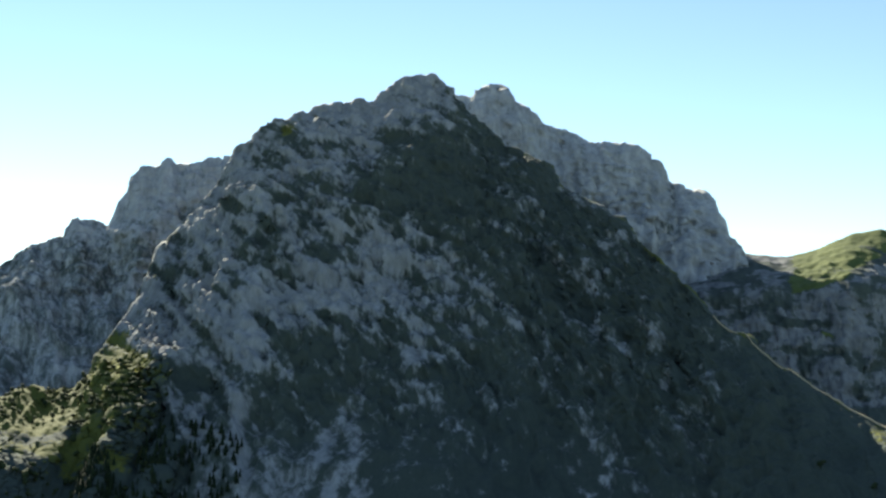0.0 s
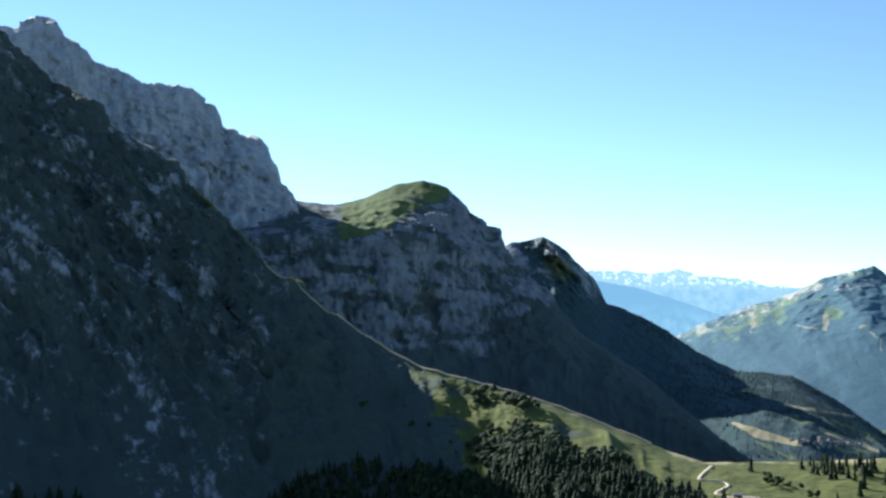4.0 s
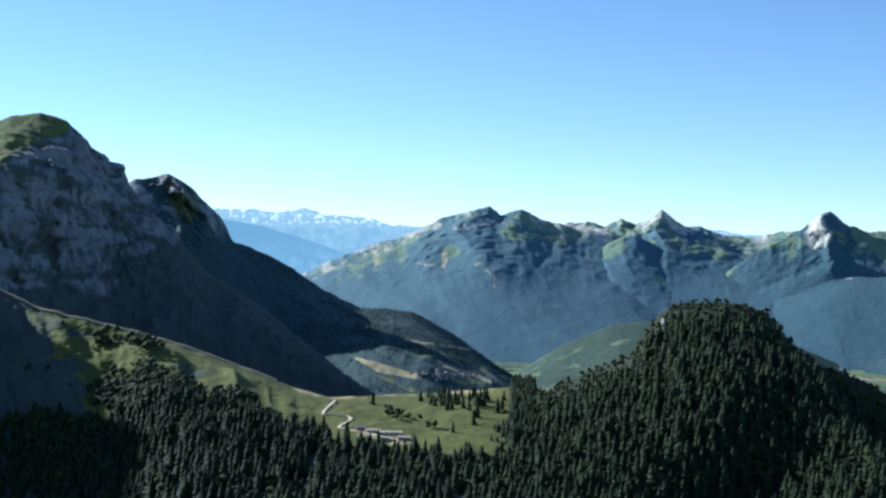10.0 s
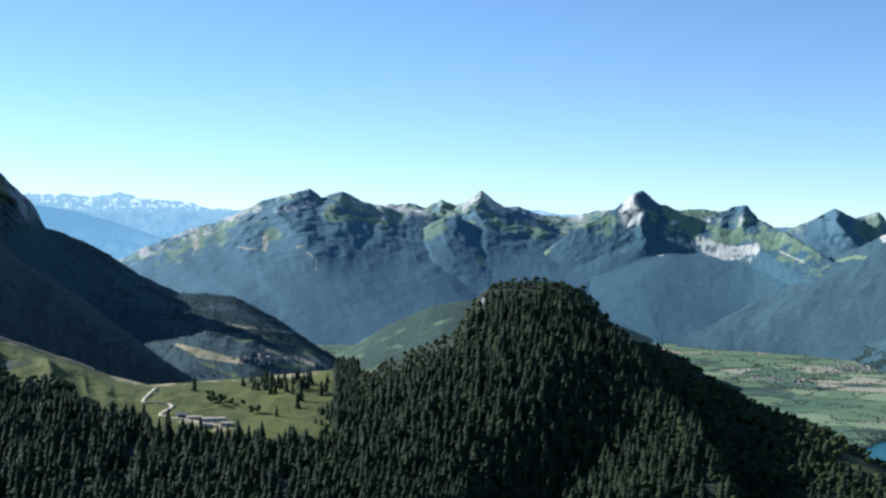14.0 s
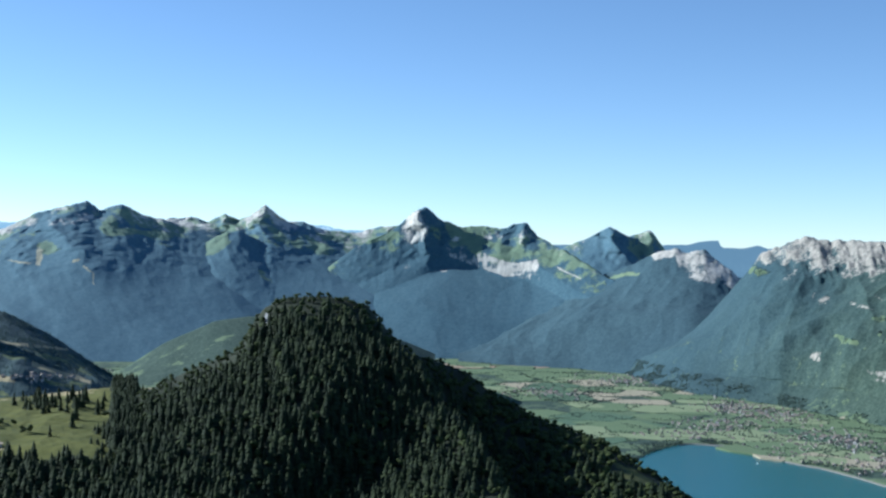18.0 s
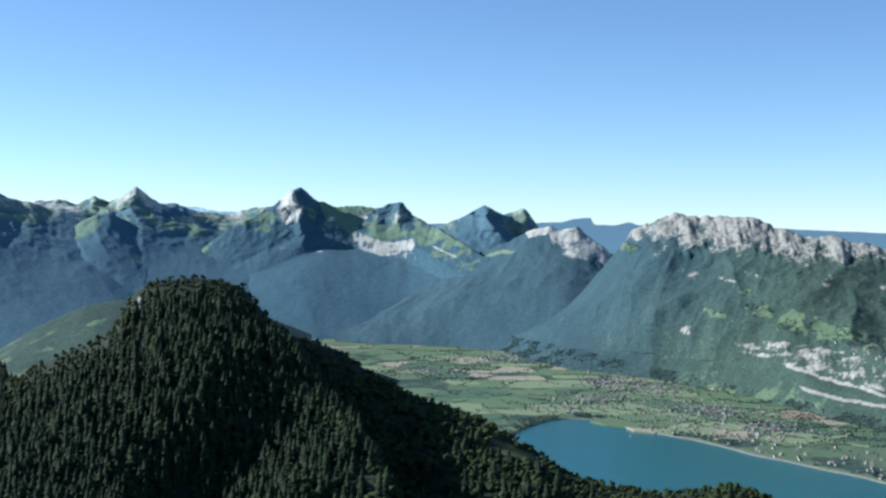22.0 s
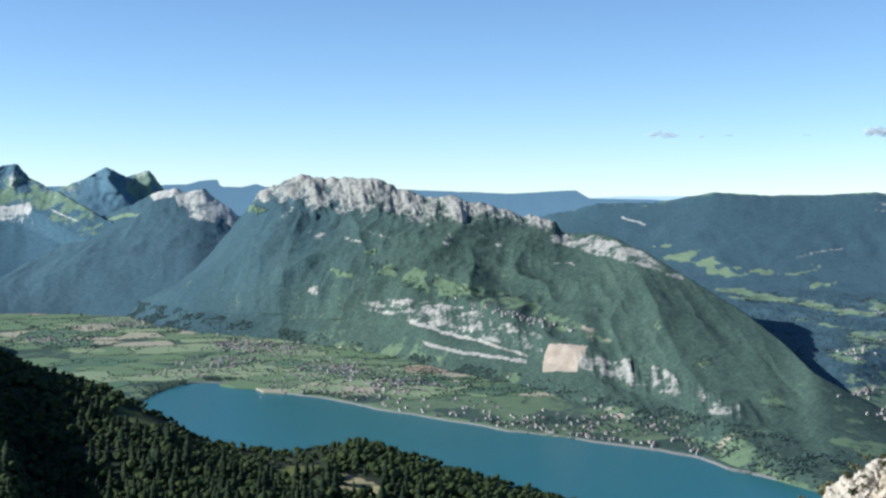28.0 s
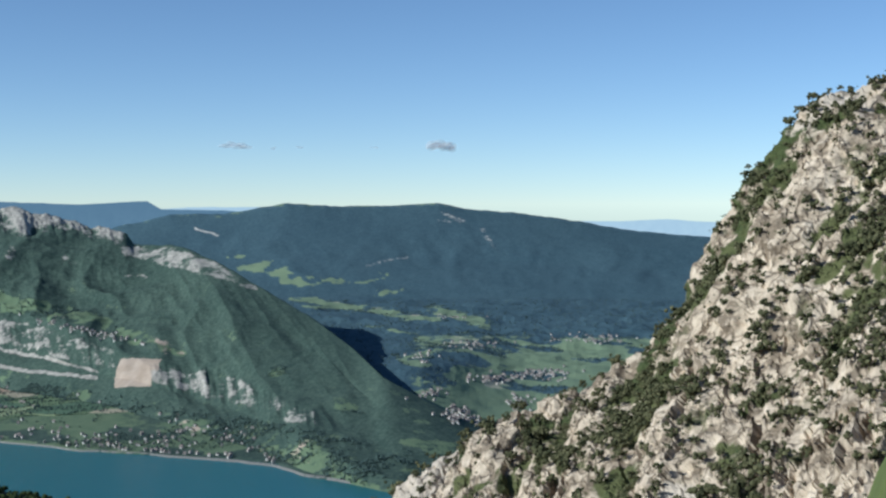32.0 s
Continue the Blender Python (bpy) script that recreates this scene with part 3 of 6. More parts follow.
# Grass colour kept to the sunlit band; the shaded left is painted as darker cover.
lit_c = smooth(ce_ - line(cb_, [(10, 2.6), (12.6, 2.05), (14.7, 2.38), (16.95, 3.07), (17.6, 3.6), (18.3, 3.95), (19.2, 4.2), (19.8, 4.9), (20.2, 6)]), -0.06, 0.1) * smooth(cb_, 14.4, 15.1)
lit_c = np.maximum(lit_c, 0.8 * blots(C, ((16.1, 0.75, 0.35, 0.16, -0.2),)))
low_c = line(cb_, [(10, -3), (17, -2.6), (19.4, -2.35), (21.3, -2.7), (22.2, -1.2), (23.2, -0.5), (24.3, -1.0), (24.6, -0.4)])
layer_c = strata(C, 5, 15, 6, 83)
blocks_c = fbm(C.p, 26, 4, 79, 0.6, True)
rock_c = (1 - lit_c) * smooth(ce_ - low_c, -0.15, 0.5) * (1 - smooth(cb_, 23.8, 24.6)) * (0.46 + 0.5 * nc + 0.55 * layer_c + 0.45 * blocks_c + 0.45 * cut_c)
# The last blot darkens the cover where the shaded col lies.
rock_c = rock_c - 0.5 * (1 - lit_c) * blots(C, ((17.4, 3.4, 0.6, 0.3, 0.4), (15.0, 1.2, 1.5, 0.12, 0), (13.0, 3.2, 1.0, 0.5, 0)))
ledge_c = (1 - lit_c) * smooth(fbm(C.p * np.array((1, 1, 4.0)), 60, 4, 80), 0.15, 0.3)
rock_c = rock_c - 0.35 * ledge_c
COVER_C = np.stack([rock_c, lit_c * (0.8 + 0.5 * nc), 0 * nc], -1)
tagged(C.ob("mountain", M_DOME, COVER_C), "rounded green summit above a grey cliff face", "mountain", kind="structure")
D_BACK = [(18, -2, 2700), (42, -7, 3000)]
D_CREST = [(18, 0, 2250), (21.5, 2.0, 2250), (22.2, 2.5, 2250), (22.5, 2.5, 2250), (23.5, 2.8, 2260), (24.5, 2.3, 2280), (25.7, 1.1, 2300), (26.3, 0, 2320), (28.1, -.7, 2350), (30.1, -2, 2400), (31.7, -2.8, 2450), (34, -2.9, 2520), (35.8, -3.8, 2570),
     (37.8, -5.2, 2620), (38.7, -5.7, 2640), (42, -7, 2700)]
D_BROW = [(18, -2, 2050), (24, -0.5, 2080), (28, -3, 2120), (30, -3.9, 2020), (32, -4.8, 1850), (35, -5.3, 1760), (38, -6.2, 1800), (42, -8, 2000)]
D_FLANK = [(18, -8, 1700), (28, -8, 1650), (32, -8.3, 1500), (36, -8.5, 1480), (42, -9.5, 1600)]
D = Slope([D_BACK, D_CREST, D_BROW, D_FLANK], 18, 42, 420, (14, 70, 50), (3, 3, 10, 3), 91, kind="wood", fine=(1, 3, 3, 1))
buttress(D, ((24.5, 0.9, 75, 0.6),))
nd_ = fbm(D.p, 55, 4, 92)
rock_d = smooth(D.ew, -0.8, 0.8) * (0.5 + 0.4 * nd_ + 0.5 * strata(D, 60, 25, 3, 96))
mead_d = smooth(D.b, 31, 33) * 0.8 * blots(D, ((35.6, -4.6, 1.3, 0.1, -0.25), (37.0, -5.1, 0.9, 0.1, -0.4), (34.2, -4.55, 0.7, 0.08, -0.15), (36.4, -5.75, 1.0, 0.08, -0.2), (33.4, -5.9, 0.9, 0.1, -0.3)), 0.5) + 0.9 * np.exp(-((D.b - 24.2) / 0.8) ** 2 - ((D.e - 1.4) / 0.7) ** 2)
dry_d = smooth(D.b, 31.5, 32.5) * (1 - smooth(D.ew, -4.5, -3.9)) * (0.85 * (cells(D.p, 85, 98) > 0.72) + 0.2 * nd_)
tan_d = between(D, [(31.6, -4.85), (32.4, -5.0), (34.5, -5.5)], [(31.6, -4.95), (32.6, -5.45), (34.5, -5.75)], 0.12, 0.06) + ribbon(D, [(35.1, -4.98), (36.3, -5.35), (37.5, -5.76)], 0.1, 0.1) + ribbon(D, [(33.7, -4.02), (34.4, -4.12), (35.0, -4.2)], 0.05, 0.1) + ribbon(D, [(35.2, -4.25), (36.6, -4.4)], 0.05, 0.1)
dry_d = np.maximum(0.25 * dry_d, 0.95 * tan_d)
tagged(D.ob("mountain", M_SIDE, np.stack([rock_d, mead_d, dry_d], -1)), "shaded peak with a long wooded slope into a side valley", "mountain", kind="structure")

# the wooded knoll, its flank down to the lake and the low headland
K_BACK = [(34, -11, 1300), (50, -10, 1450), (58, -12, 1250), (66, -14.5, 1120), (84, -17, 1000)]
K_CREST = [(34, -9.5, 900), (38.4, -6.9, 960), (40.1, -6.1, 980), (41.5, -5.4, 990), (43.7, -4.5, 1000), (44.2, -3.4, 1000), (44.7, -2.7, 1000), (45.6, -2.25, 1000), (47.3, -2.15, 1000), (49, -2.5, 1000), (50, -3.6, 1005),
     (51, -4.5, 1000), (53.4, -5.2, 990), (54.8, -6.1, 980), (57, -7.4, 950), (59.3, -8.2, 915), (61.6, -9.5, 875), (63.1, -10.5, 850), (65, -10.9, 830), (66.6, -11.2, 815), (68.3, -11, 805), (70.1, -10.7, 795),
     (72, -11.3, 785), (75, -12.2, 770), (79.4, -13.3, 755), (84, -14.5, 740)]
K_BROW = [(34, -12, 740), (40, -8.9, 800), (43, -7.6, 810), (46.3, -6.8, 805), (49, -7.0, 810), (51.8, -7.6, 830), (55, -9.4, 810), (60, -11.2, 750), (66, -12.9, 700), (72, -13, 690), (84, -16, 650)]
K_FLANK = [(34, -14, 620), (43, -12, 640), (46.3, -11.6, 645), (49, -11.8, 650), (52, -12.4, 650), (55, -13.5, 640), (66, -16, 570), (84, -19, 540)]
K_FOOT = [(34, -27, 420), (84, -29, 400)]
K = Slope([K_BACK, K_CREST, K_BROW, K_FLANK, K_FOOT], 34, 84, 620, (14, 80, 50, 16), (3, 2, 8, 7, 2), 111, soft=7, kind="wood")
rib_k = K.b - line(K.e, [(-12.5, 55.0), (-10, 53.7), (-7.6, 51.8), (-4.2, 49.4)])
ridge_k = np.where(rib_k < 0, np.exp(np.minimum(rib_k, 0) / 2.2), 1 - smooth(rib_k, 0, 1.5)) * smooth(-K.e, 4.0, 6.5)
bowl_k = np.exp(-((K.b - 47.2 - 0.5 * (K.e + 10)) / 3.2) ** 2 - ((K.e + 10.0) / 2.3) ** 2)
trough_k = np.exp(-((rib_k - 2.6) / 1.6) ** 2) * smooth(-K.e, 4.6, 7)
K.p = K.p + K.n * (16 * ridge_k - 50 * bowl_k - 12 * trough_k)[..., None]
K.n = K.normals()
mead_k = patches(K, ((60.5, -9.45, 1.4, 0.5, -0.35), (67.0, -11.75, 1.2, 0.42, 0.05)))
dry_k = patches(K, ((69.6, -12.6, 1.3, 0.4, -0.1), (66.0, -12.5, 0.8, 0.2, 0)))
rock_k = 1.1 * np.exp(-((K.b - 44.72 - 0.12 * (K.e + 3.1)) / 0.1) ** 2 - ((K.e + 3.1) / 0.55) ** 2) * (0.75 + 0.9 * fbm(K.p, 9, 3, 114))
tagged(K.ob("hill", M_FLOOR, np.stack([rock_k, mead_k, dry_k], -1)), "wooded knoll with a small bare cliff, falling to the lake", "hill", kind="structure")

# far side of the lake
E_BACK = [(59, -5, 3800), (63, -4, 3900), (80, -4.9, 3500), (83.9, -5.6, 2750), (86.1, -6.6, 2420), (88, -7.7, 2120), (89.3, -8.6, 1920), (91, -9.4, 1840), (95, -10.7, 1720)]
E_CREST = [(59, -5, 3600), (61, -4.25, 3450), (62.2, -3.85, 3420), (63, -3.2, 3390), (63.9, -2.3, 3350), (64.8, -1.2, 3320), (65.8, 0, 3250), (67.2, .7, 3200), (69.1, .62, 3150), (70.3, .6, 3100), (71.6, 0, 3050), (74, -.3, 2950), (76.4, -.8, 2850), (78.4, -1.3, 2750), (78.7, -1.75, 2740), (80.3, -1.7, 2650),
     (82.2, -2.5, 2480), (83.9, -3.5, 2350), (86.1, -4.85, 2200), (88, -6.25, 2000), (89.3, -7.5, 1810), (91, -8.4, 1760), (92.8, -9.3, 1710), (95, -10.2, 1680)]
E_BROW = [(59, -5.2, 3500), (63, -3.9, 3150), (67, -2.2, 2980), (72, -2.6, 2780), (78, -3.4, 2480), (83, -4.8, 2220), (86, -6.3, 2050), (88, -8.0, 1830), (89.5, -9.2, 1650), (91, -10, 1580), (95, -11.6, 1480)]
E_FLANK = [(59, -5.3, 3450), (63, -4.7, 3080), (68, -4.3, 2820), (73, -4.7, 2560), (78, -5.8, 2260), (83, -7.2, 1990), (86, -8.6, 1790), (88, -9.9, 1600), (90, -10.9, 1480), (95, -12.5, 1400)]
E_FOOT = [(59, -5.4, 3400), (63, -5.0, 3040), (68, -5.6, 2760), (73, -6.2, 2440), (78, -7.6, 2120), (83, -8.8, 1840), (86, -10.3, 1560), (88, -11.2, 1450), (90, -11.9, 1390), (95, -13, 1340)]
E_TOE = [(59, -5.4, 3300), (63, -6.0, 2880), (66.2, -6.4, 2720), (69.1, -6.8, 2560), (71.5, -7.1, 2420), (74, -7.8, 2200), (77.7, -8.6, 2000), (82, -10.2, 1680), (86, -11.6, 1470), (90, -12.6, 1350), (95, -13.5, 1290)]
E = Slope([E_BACK, E_CREST, E_BROW, E_FLANK, E_FOOT, E_TOE], 59, 95, 760, (10, 80, 45, 35, 55), (4, 6, 50, 46, 22, 1.5), 131, wave=380, kind="far", calm=lambda b: (1.35 - 1.0 * smooth(np.degrees(b), 74, 86) - 0.2 * smooth(np.degrees(b), 87, 89)) * (0.2 + 0.8 * smooth(np.degrees(b), 63, 68)), fine=(1, 4, 2.5, 2.5, 2, 0.3), jag=(0.1, 80))
flutes = strata(E, 84, 26, 3.2, 137, 0.6)
crest_e = np.interp(E.b, E.b[E.crest], E.e[E.crest])
reach = line(E.b, [(65.0, 0.0), (65.6, 0.2), (66.7, 1.2), (68.1, 1.9), (69.1, 1.35), (70.3, 1.55), (71.5, 1.25), (72.8, 1.15), (74, 1.2), (75.4, 0.75), (76.4, 0.6), (78.2, 0.35), (78.6, 0.0)])
in_wall = 1 - smooth(crest_e - E.e - reach, -0.3, 0.3)
cliff_zone = between(E, [(70, -4.5), (73.7, -4.6), (78, -6.1)], [(70, -5.0), (73, -5.9), (78, -7.0)], 0.2, 0.15) + between(E, [(79.4, -6.7), (82, -6.9), (86.4, -9.0)], [(79.4, -7.6), (82, -8.3), (86.4, -9.6)], 0.2, 0.15)
E.p = E.p + E.n * (11 * flutes * in_wall * smooth(E.b, 65, 66) * (1 - smooth(E.b, 78, 79)) + 6 * flutes * cliff_zone)[..., None]
E.n = E.normals()
ne, ne2 = fbm(E.p, 70, 4, 132), fbm(E.p, 25, 4, 133)
fins = flutes + 0.5 * strata(E, 78, 9, 3, 139, 0.6)
eb, ee = at(E, 0.25)
under = (crest_e - ee) / np.maximum(reach * (1 + 0.7 * tongues(E, 140, 0.7)), 0.05)
rock_e = (1 - smooth(under, 0.8, 1.15)) * smooth(eb, 65.2, 65.8) * (1 - smooth(eb, 78.3, 78.6)) * (0.92 - 0.42 * under + 0.75 * fins + 0.3 * ne2)
rock_e = np.maximum(rock_e, between(E, [(78.3, -1.75), (80.06, -1.72), (81.26, -2.1), (82.46, -2.7), (83.9, -3.5)], [(78.3, -2.2), (79.8, -2.5), (81.27, -2.95), (82.46, -3.3), (83.9, -3.65)], 0.3, 0.12) * (0.6 + 0.7 * ne2 + 0.6 * strata(E, -16, 14, 4, 141)))
rock_e = np.maximum(rock_e, blots(E, ((73.9, -1.95, 0.35, 0.3, 0), (76.2, -2.2, 0.3, 0.35, 0), (78.9, -3.0, 0.6, 0.07, -0.1), (70.9, -1.75, 0.5, 0.08, -0.2), (69.6, -1.95, 0.6, 0.07, -0.1), (68.2, -1.75, 0.3, 0.2, 0))) * (0.5 + ne2))
layer_e = strata(E, -14, 8, 6, 142, 0.6)
# cliff bands above the lake and the cliffs beside the quarry
rock_e = np.maximum(rock_e, between(E, [(70.0, -4.62), (72, -4.5), (73.7, -4.67), (75.4, -5.1), (77.9, -6.15)], [(70.0, -4.92), (71.5, -5.4), (73, -5.76), (75.4, -6.37), (77.9, -6.9)], 0.3, 0.12) * (0.3 + 0.8 * fins + 0.9 * layer_e + 0.4 * ne2))
for pts_ in ([(72.2, -5.55), (75.45, -6.44), (77.3, -6.97)], [(72.7, -6.42), (74.5, -6.86), (75.7, -7.02), (77.2, -7.21)]):
    rock_e = np.maximum(rock_e, ribbon(E, pts_, 0.075, 0.12) * (0.8 + 0.8 * ne2))
rock_e = np.maximum(rock_e, between(E, [(79.5, -6.75), (80.6, -6.9), (82, -7.05), (84.2, -8.0), (86.4, -9.0)], [(79.5, -7.5), (81.8, -8.2), (84.2, -8.72), (86.4, -9.5)], 0.3, 0.12) * (0.26 + 0.9 * fins + 0.6 * layer_e + 0.5 * ne2 + 0.4 * (1 - smooth(eb, 80.6, 82.2))))
rock_e = np.maximum(rock_e, blots(E, ((85.4, -9.2, 0.45, 0.14, -0.1), (68.02, -4.2, 0.13, 0.2, 0))) * (0.9 + 0.6 * ne2))
cell_e = cells(E.p + 6 * ne2[..., None], 26, 138)
tilt_e = smooth(fbm(E.p * np.array((1, 1, 2)), 55, 3, 134), -0.25, 0.15)
open_e = blots(E, ((65.5, -0.64, 0.5, 0.14, 0), (71.4, -3.3, 1.3, 0.34, -0.1), (73.2, -3.95, 1.7, 0.36, -0.2), (75.2, -4.3, 1.2, 0.3, -0.2), (77.5, -4.9, 1.0, 0.2, -0.3), (70.45, -2.42, 0.3, 0.14, 0), (84.6, -7.1, 0.4, 0.2, 0), (87.6, -8.75, 0.8, 0.2, -0.2), (69.3, -3.55, 0.7, 0.12, -0.3)))
strip_e = ribbon(E, [(75.2, -4.62), (75.7, -4.79), (78.4, -5.51), (80.9, -6.21)], 0.24, 0.5, 0.12)
shelf = np.exp(-((ee + 8.35 + 0.21 * (E.b - 76)) / 0.8) ** 2) * smooth(eb, 67, 70) * (1 - smooth(eb, 85, 88))
low_e = smooth(ee - line(eb, [(59, -5.6), (66, -5.9), (70, -6.9), (76, -8.6), (84, -10.6), (90, -12)]), 0.0, -0.3)
mead_e = open_e * (0.1 + 0.85 * (cell_e > 0.3) + 0.5 * ne) + (strip_e + shelf) * tilt_e * (0.15 + 0.75 * (cell_e > 0.38)) + 0.7 * low_e * (cell_e > 0.5) + 0.1 * ne + 0.24 * smooth(ne, -0.2, 0.3) * smooth(-ee, 2.2, 3.4) + 0.4 * smooth(eb, 89.4, 90.2) * (cell_e > 0.6)
quarry = smooth(eb, 78.05 + 0.3 * (ee + 6.5), 78.15 + 0.3 * (ee + 6.5)) * (1 - smooth(eb, 79.9 + 0.5 * (ee + 6.46), 80.0 + 0.5 * (ee + 6.46))) * (1 - smooth(ee, -6.5, -6.42)) * smooth(ee, -7.68, -7.6)
dry_e = np.maximum(1.2 * quarry, 0.6 * (strip_e + shelf) * tilt_e * (cell_e > 0.82) + 0.5 * strip_e * (cell_e < 0.2))
# Low alpha at the left end lays on the haze-blue wood.
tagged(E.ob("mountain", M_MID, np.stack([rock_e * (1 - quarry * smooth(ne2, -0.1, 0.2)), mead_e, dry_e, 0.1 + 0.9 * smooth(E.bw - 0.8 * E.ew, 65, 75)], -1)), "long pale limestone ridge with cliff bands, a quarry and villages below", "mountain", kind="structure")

# wooded and cultivated ground rising behind the ridge
V_BACK = [(80, -3.6, 4000), (112, -3.7, 4000)]
V_CREST = [(80, -3.75, 3850), (90, -3.8, 3850), (100, -3.9, 3800), (112, -3.9, 3800)]
V_BROW = [(80, -5.1, 2900), (90, -5.15, 2850), (100, -5.2, 2850), (112, -5.2, 2850)]
V_FLANK = [(80, -7.0, 2260), (86.5, -7.0, 2260), (88, -7.0, 1990), (91, -7.0, 1960), (93, -7.0, 2100), (95, -7.0, 2260), (112, -7.0, 2260)]
V_FOOT = [(80, -8.0, 2150), (83, -8.6, 2000), (86.5, -9.6, 1740), (88, -9.7, 1680), (91, -9.4, 1680), (94, -10.2, 1660), (112, -10.2, 1660)]
V = Slope([V_BACK, V_CREST, V_BROW, V_FLANK, V_FOOT], 80, 112, 640, (8, 70, 80, 90), (2, 8, 12, 7, 0.5), 155, soft=8, kind="meadow", fine=(0, 1, 3, 2, 0))
nv, nv2 = fbm(V.p, 160, 4, 156), fbm(V.p, 30, 3, 157)
cv_ = cells(V.p + 12 * nv2[..., None], 62, 158)
vb, ve = at(V, 0.3)
open_v = np.maximum(blots(V, ((87.0, -4.32, 1.7, 0.13, -0.17), (90.3, -4.85, 1.5, 0.12, -0.13), (92.6, -4.85, 1.3, 0.2, -0.3), (89.6, -5.4, 1.3, 0.07, -0.2), (93.2, -6.1, 1.3, 0.2, -0.15), (90.6, -6.7, 0.8, 0.25, -0.1), (95.0, -6.7, 1.6, 0.3, -0.1), (92.8, -7.55, 1.3, 0.3, -0.1), (91.6, -8.7, 0.9, 0.5, -0.2), (94.2, -8.4, 1.4, 0.35, 0), (98.2, -6.0, 1.6, 0.3, 0), (97.6, -7.4, 1.2, 0.4, 0))),
                    0.9 * smooth(nv, -0.15, 0.1) * smooth(-ve, 5.3, 6.2) * smooth(vb, 90.2, 91))
open_v = np.maximum(open_v, ribbon(V, [(85.2, -4.0), (88.5, -4.5), (91.8, -5.0)], 0.13, 0.5, 0.08))
mead_v = open_v * (0.2 + 0.8 * (cv_ > 0.18)) + 0.2 * nv2 + 0.12
dry_v = open_v * 0.85 * (cv_ > 0.93)
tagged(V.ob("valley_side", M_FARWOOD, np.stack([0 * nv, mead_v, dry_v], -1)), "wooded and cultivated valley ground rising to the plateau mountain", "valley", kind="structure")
R7_BACK = [(53, -4, 4400), (68, -4, 4300)]
R7_CREST = [(53, -4.3, 3720), (55, -3.3, 3860), (57, -2.0, 4000), (58.3, -1.1, 4020), (59.5, -.85, 3980), (60.4, -.6, 3920), (61.3, -.05, 3900), (62.2, .2, 3880), (62.7, 0, 3860), (63.4, .15, 3850), (64.3, -.5, 3800), (65, -1.2, 3760), (66, -1.9, 3720), (68, -3.8, 3700)]
R7_BROW = [(53, -4.6, 3620), (56, -3.9, 3640), (59, -2.9, 3640), (63, -2.4, 3560), (68, -4, 3400)]
R7_FLANK = [(53, -5.2, 3450), (58, -5.3, 3400), (63, -5.75, 3140), (68, -5.4, 3350)]
R7 = Slope([R7_BACK, R7_CREST, R7_BROW, R7_FLANK], 53, 68, 340, (10, 60, 40), (4, 4, 28, 5), 151, soft=5, wave=600, kind="far", fine=(1, 5, 2.5, 1), jag=(0.08, 70))
n7 = fbm(R7.p, 50, 4, 152)
crest_7 = np.interp(R7.b, R7.b[R7.crest], R7.e[R7.crest])
flute_7 = strata(R7, 75, 26, 3, 153)
up_7 = crest_7 - at(R7)[1]
rock_7 = (1 - smooth(up_7 - line(at(R7)[0], [(61, -0.3), (61.3, 0.35), (62.2, 0.4), (62.5, 1.05), (63.2, 1.25), (63.7, 1.2), (64.1, 0.7), (64.9, 0.9), (65.3, 0.5), (65.6, -0.3)]), -0.15, 0.15)) * (0.6 + 0.8 * flute_7 + 0.5 * n7)
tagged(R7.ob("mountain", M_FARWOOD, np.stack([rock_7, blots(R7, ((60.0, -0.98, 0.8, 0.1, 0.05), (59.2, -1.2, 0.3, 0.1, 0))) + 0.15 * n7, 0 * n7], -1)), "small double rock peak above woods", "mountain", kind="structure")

# the hazy massifs across the valley
G1_BACK = [(24, -5, 4880), (50, -5, 4880)]
G1_CREST = [(24, -5, 4500), (29.3, -1.3, 4550), (31.7, -.2, 4580), (33.8, .5, 4600), (35.2, 1.2, 4600), (36.3, 1.5, 4600), (37.2, 1.8, 4600), (37.7, 1.45, 4600), (38.6, 1.65, 4600), (40, 1.15, 4620), (40.9, .9, 4620), (43, .6, 4620), (46, -.4, 4620), (50, -3, 4620)]
G1_BROW = [(24, -5, 4050), (31, -2.6, 4050), (37, -1.2, 4050), (43, -1.7, 4050), (50, -3.9, 4050)]
G1_FLANK = [(24, -5.2, 3500), (38, -5.0, 3480), (50, -5.0, 3480)]
G1 = Slope([G1_BACK, G1_CREST, G1_BROW, G1_FLANK], 24, 50, 420, (12, 80, 60), (6, 4, 13, 7), 171, soft=8, wave=800, kind="far", fine=(2, 7, 2.2, 1), jag=(0.09, 60))
G2_BACK = [(38, -4, 4900), (56, -4, 4900)]
G2_CREST = [(38, 0, 4800), (40.6, 1.1, 4800), (41.5, 1.3, 4800), (42.2, 1.05, 4800), (42.9, 1.4, 4800), (43.5, 1.05, 4780), (44, 1.3, 4760), (44.6, 1.75, 4750), (45.2, 1.3, 4750), (45.6, 1.1, 4750), (46.3, 1.1, 4750), (47.3, .75, 4770), (48.5, .7, 4800), (49.7, 1.0, 4800), (51, .9, 4800), (56, -1, 4800)]
G2_BROW = [(38, -2.2, 4280), (43.4, -.6, 4300), (44.5, -.9, 4300), (50, -1.5, 4280), (56, -3, 4280)]
G2_FLANK = [(38, -4.75, 3620), (56, -4.75, 3650)]
G2 = Slope([G2_BACK, G2_CREST, G2_BROW, G2_FLANK], 38, 56, 320, (10, 80, 50), (5, 4, 12, 6), 191, soft=8, wave=800, kind="far", fine=(2, 7, 2.2, 1), jag=(0.09, 60))
G3_BACK = [(46, -4, 4700), (66, -4, 4700)]
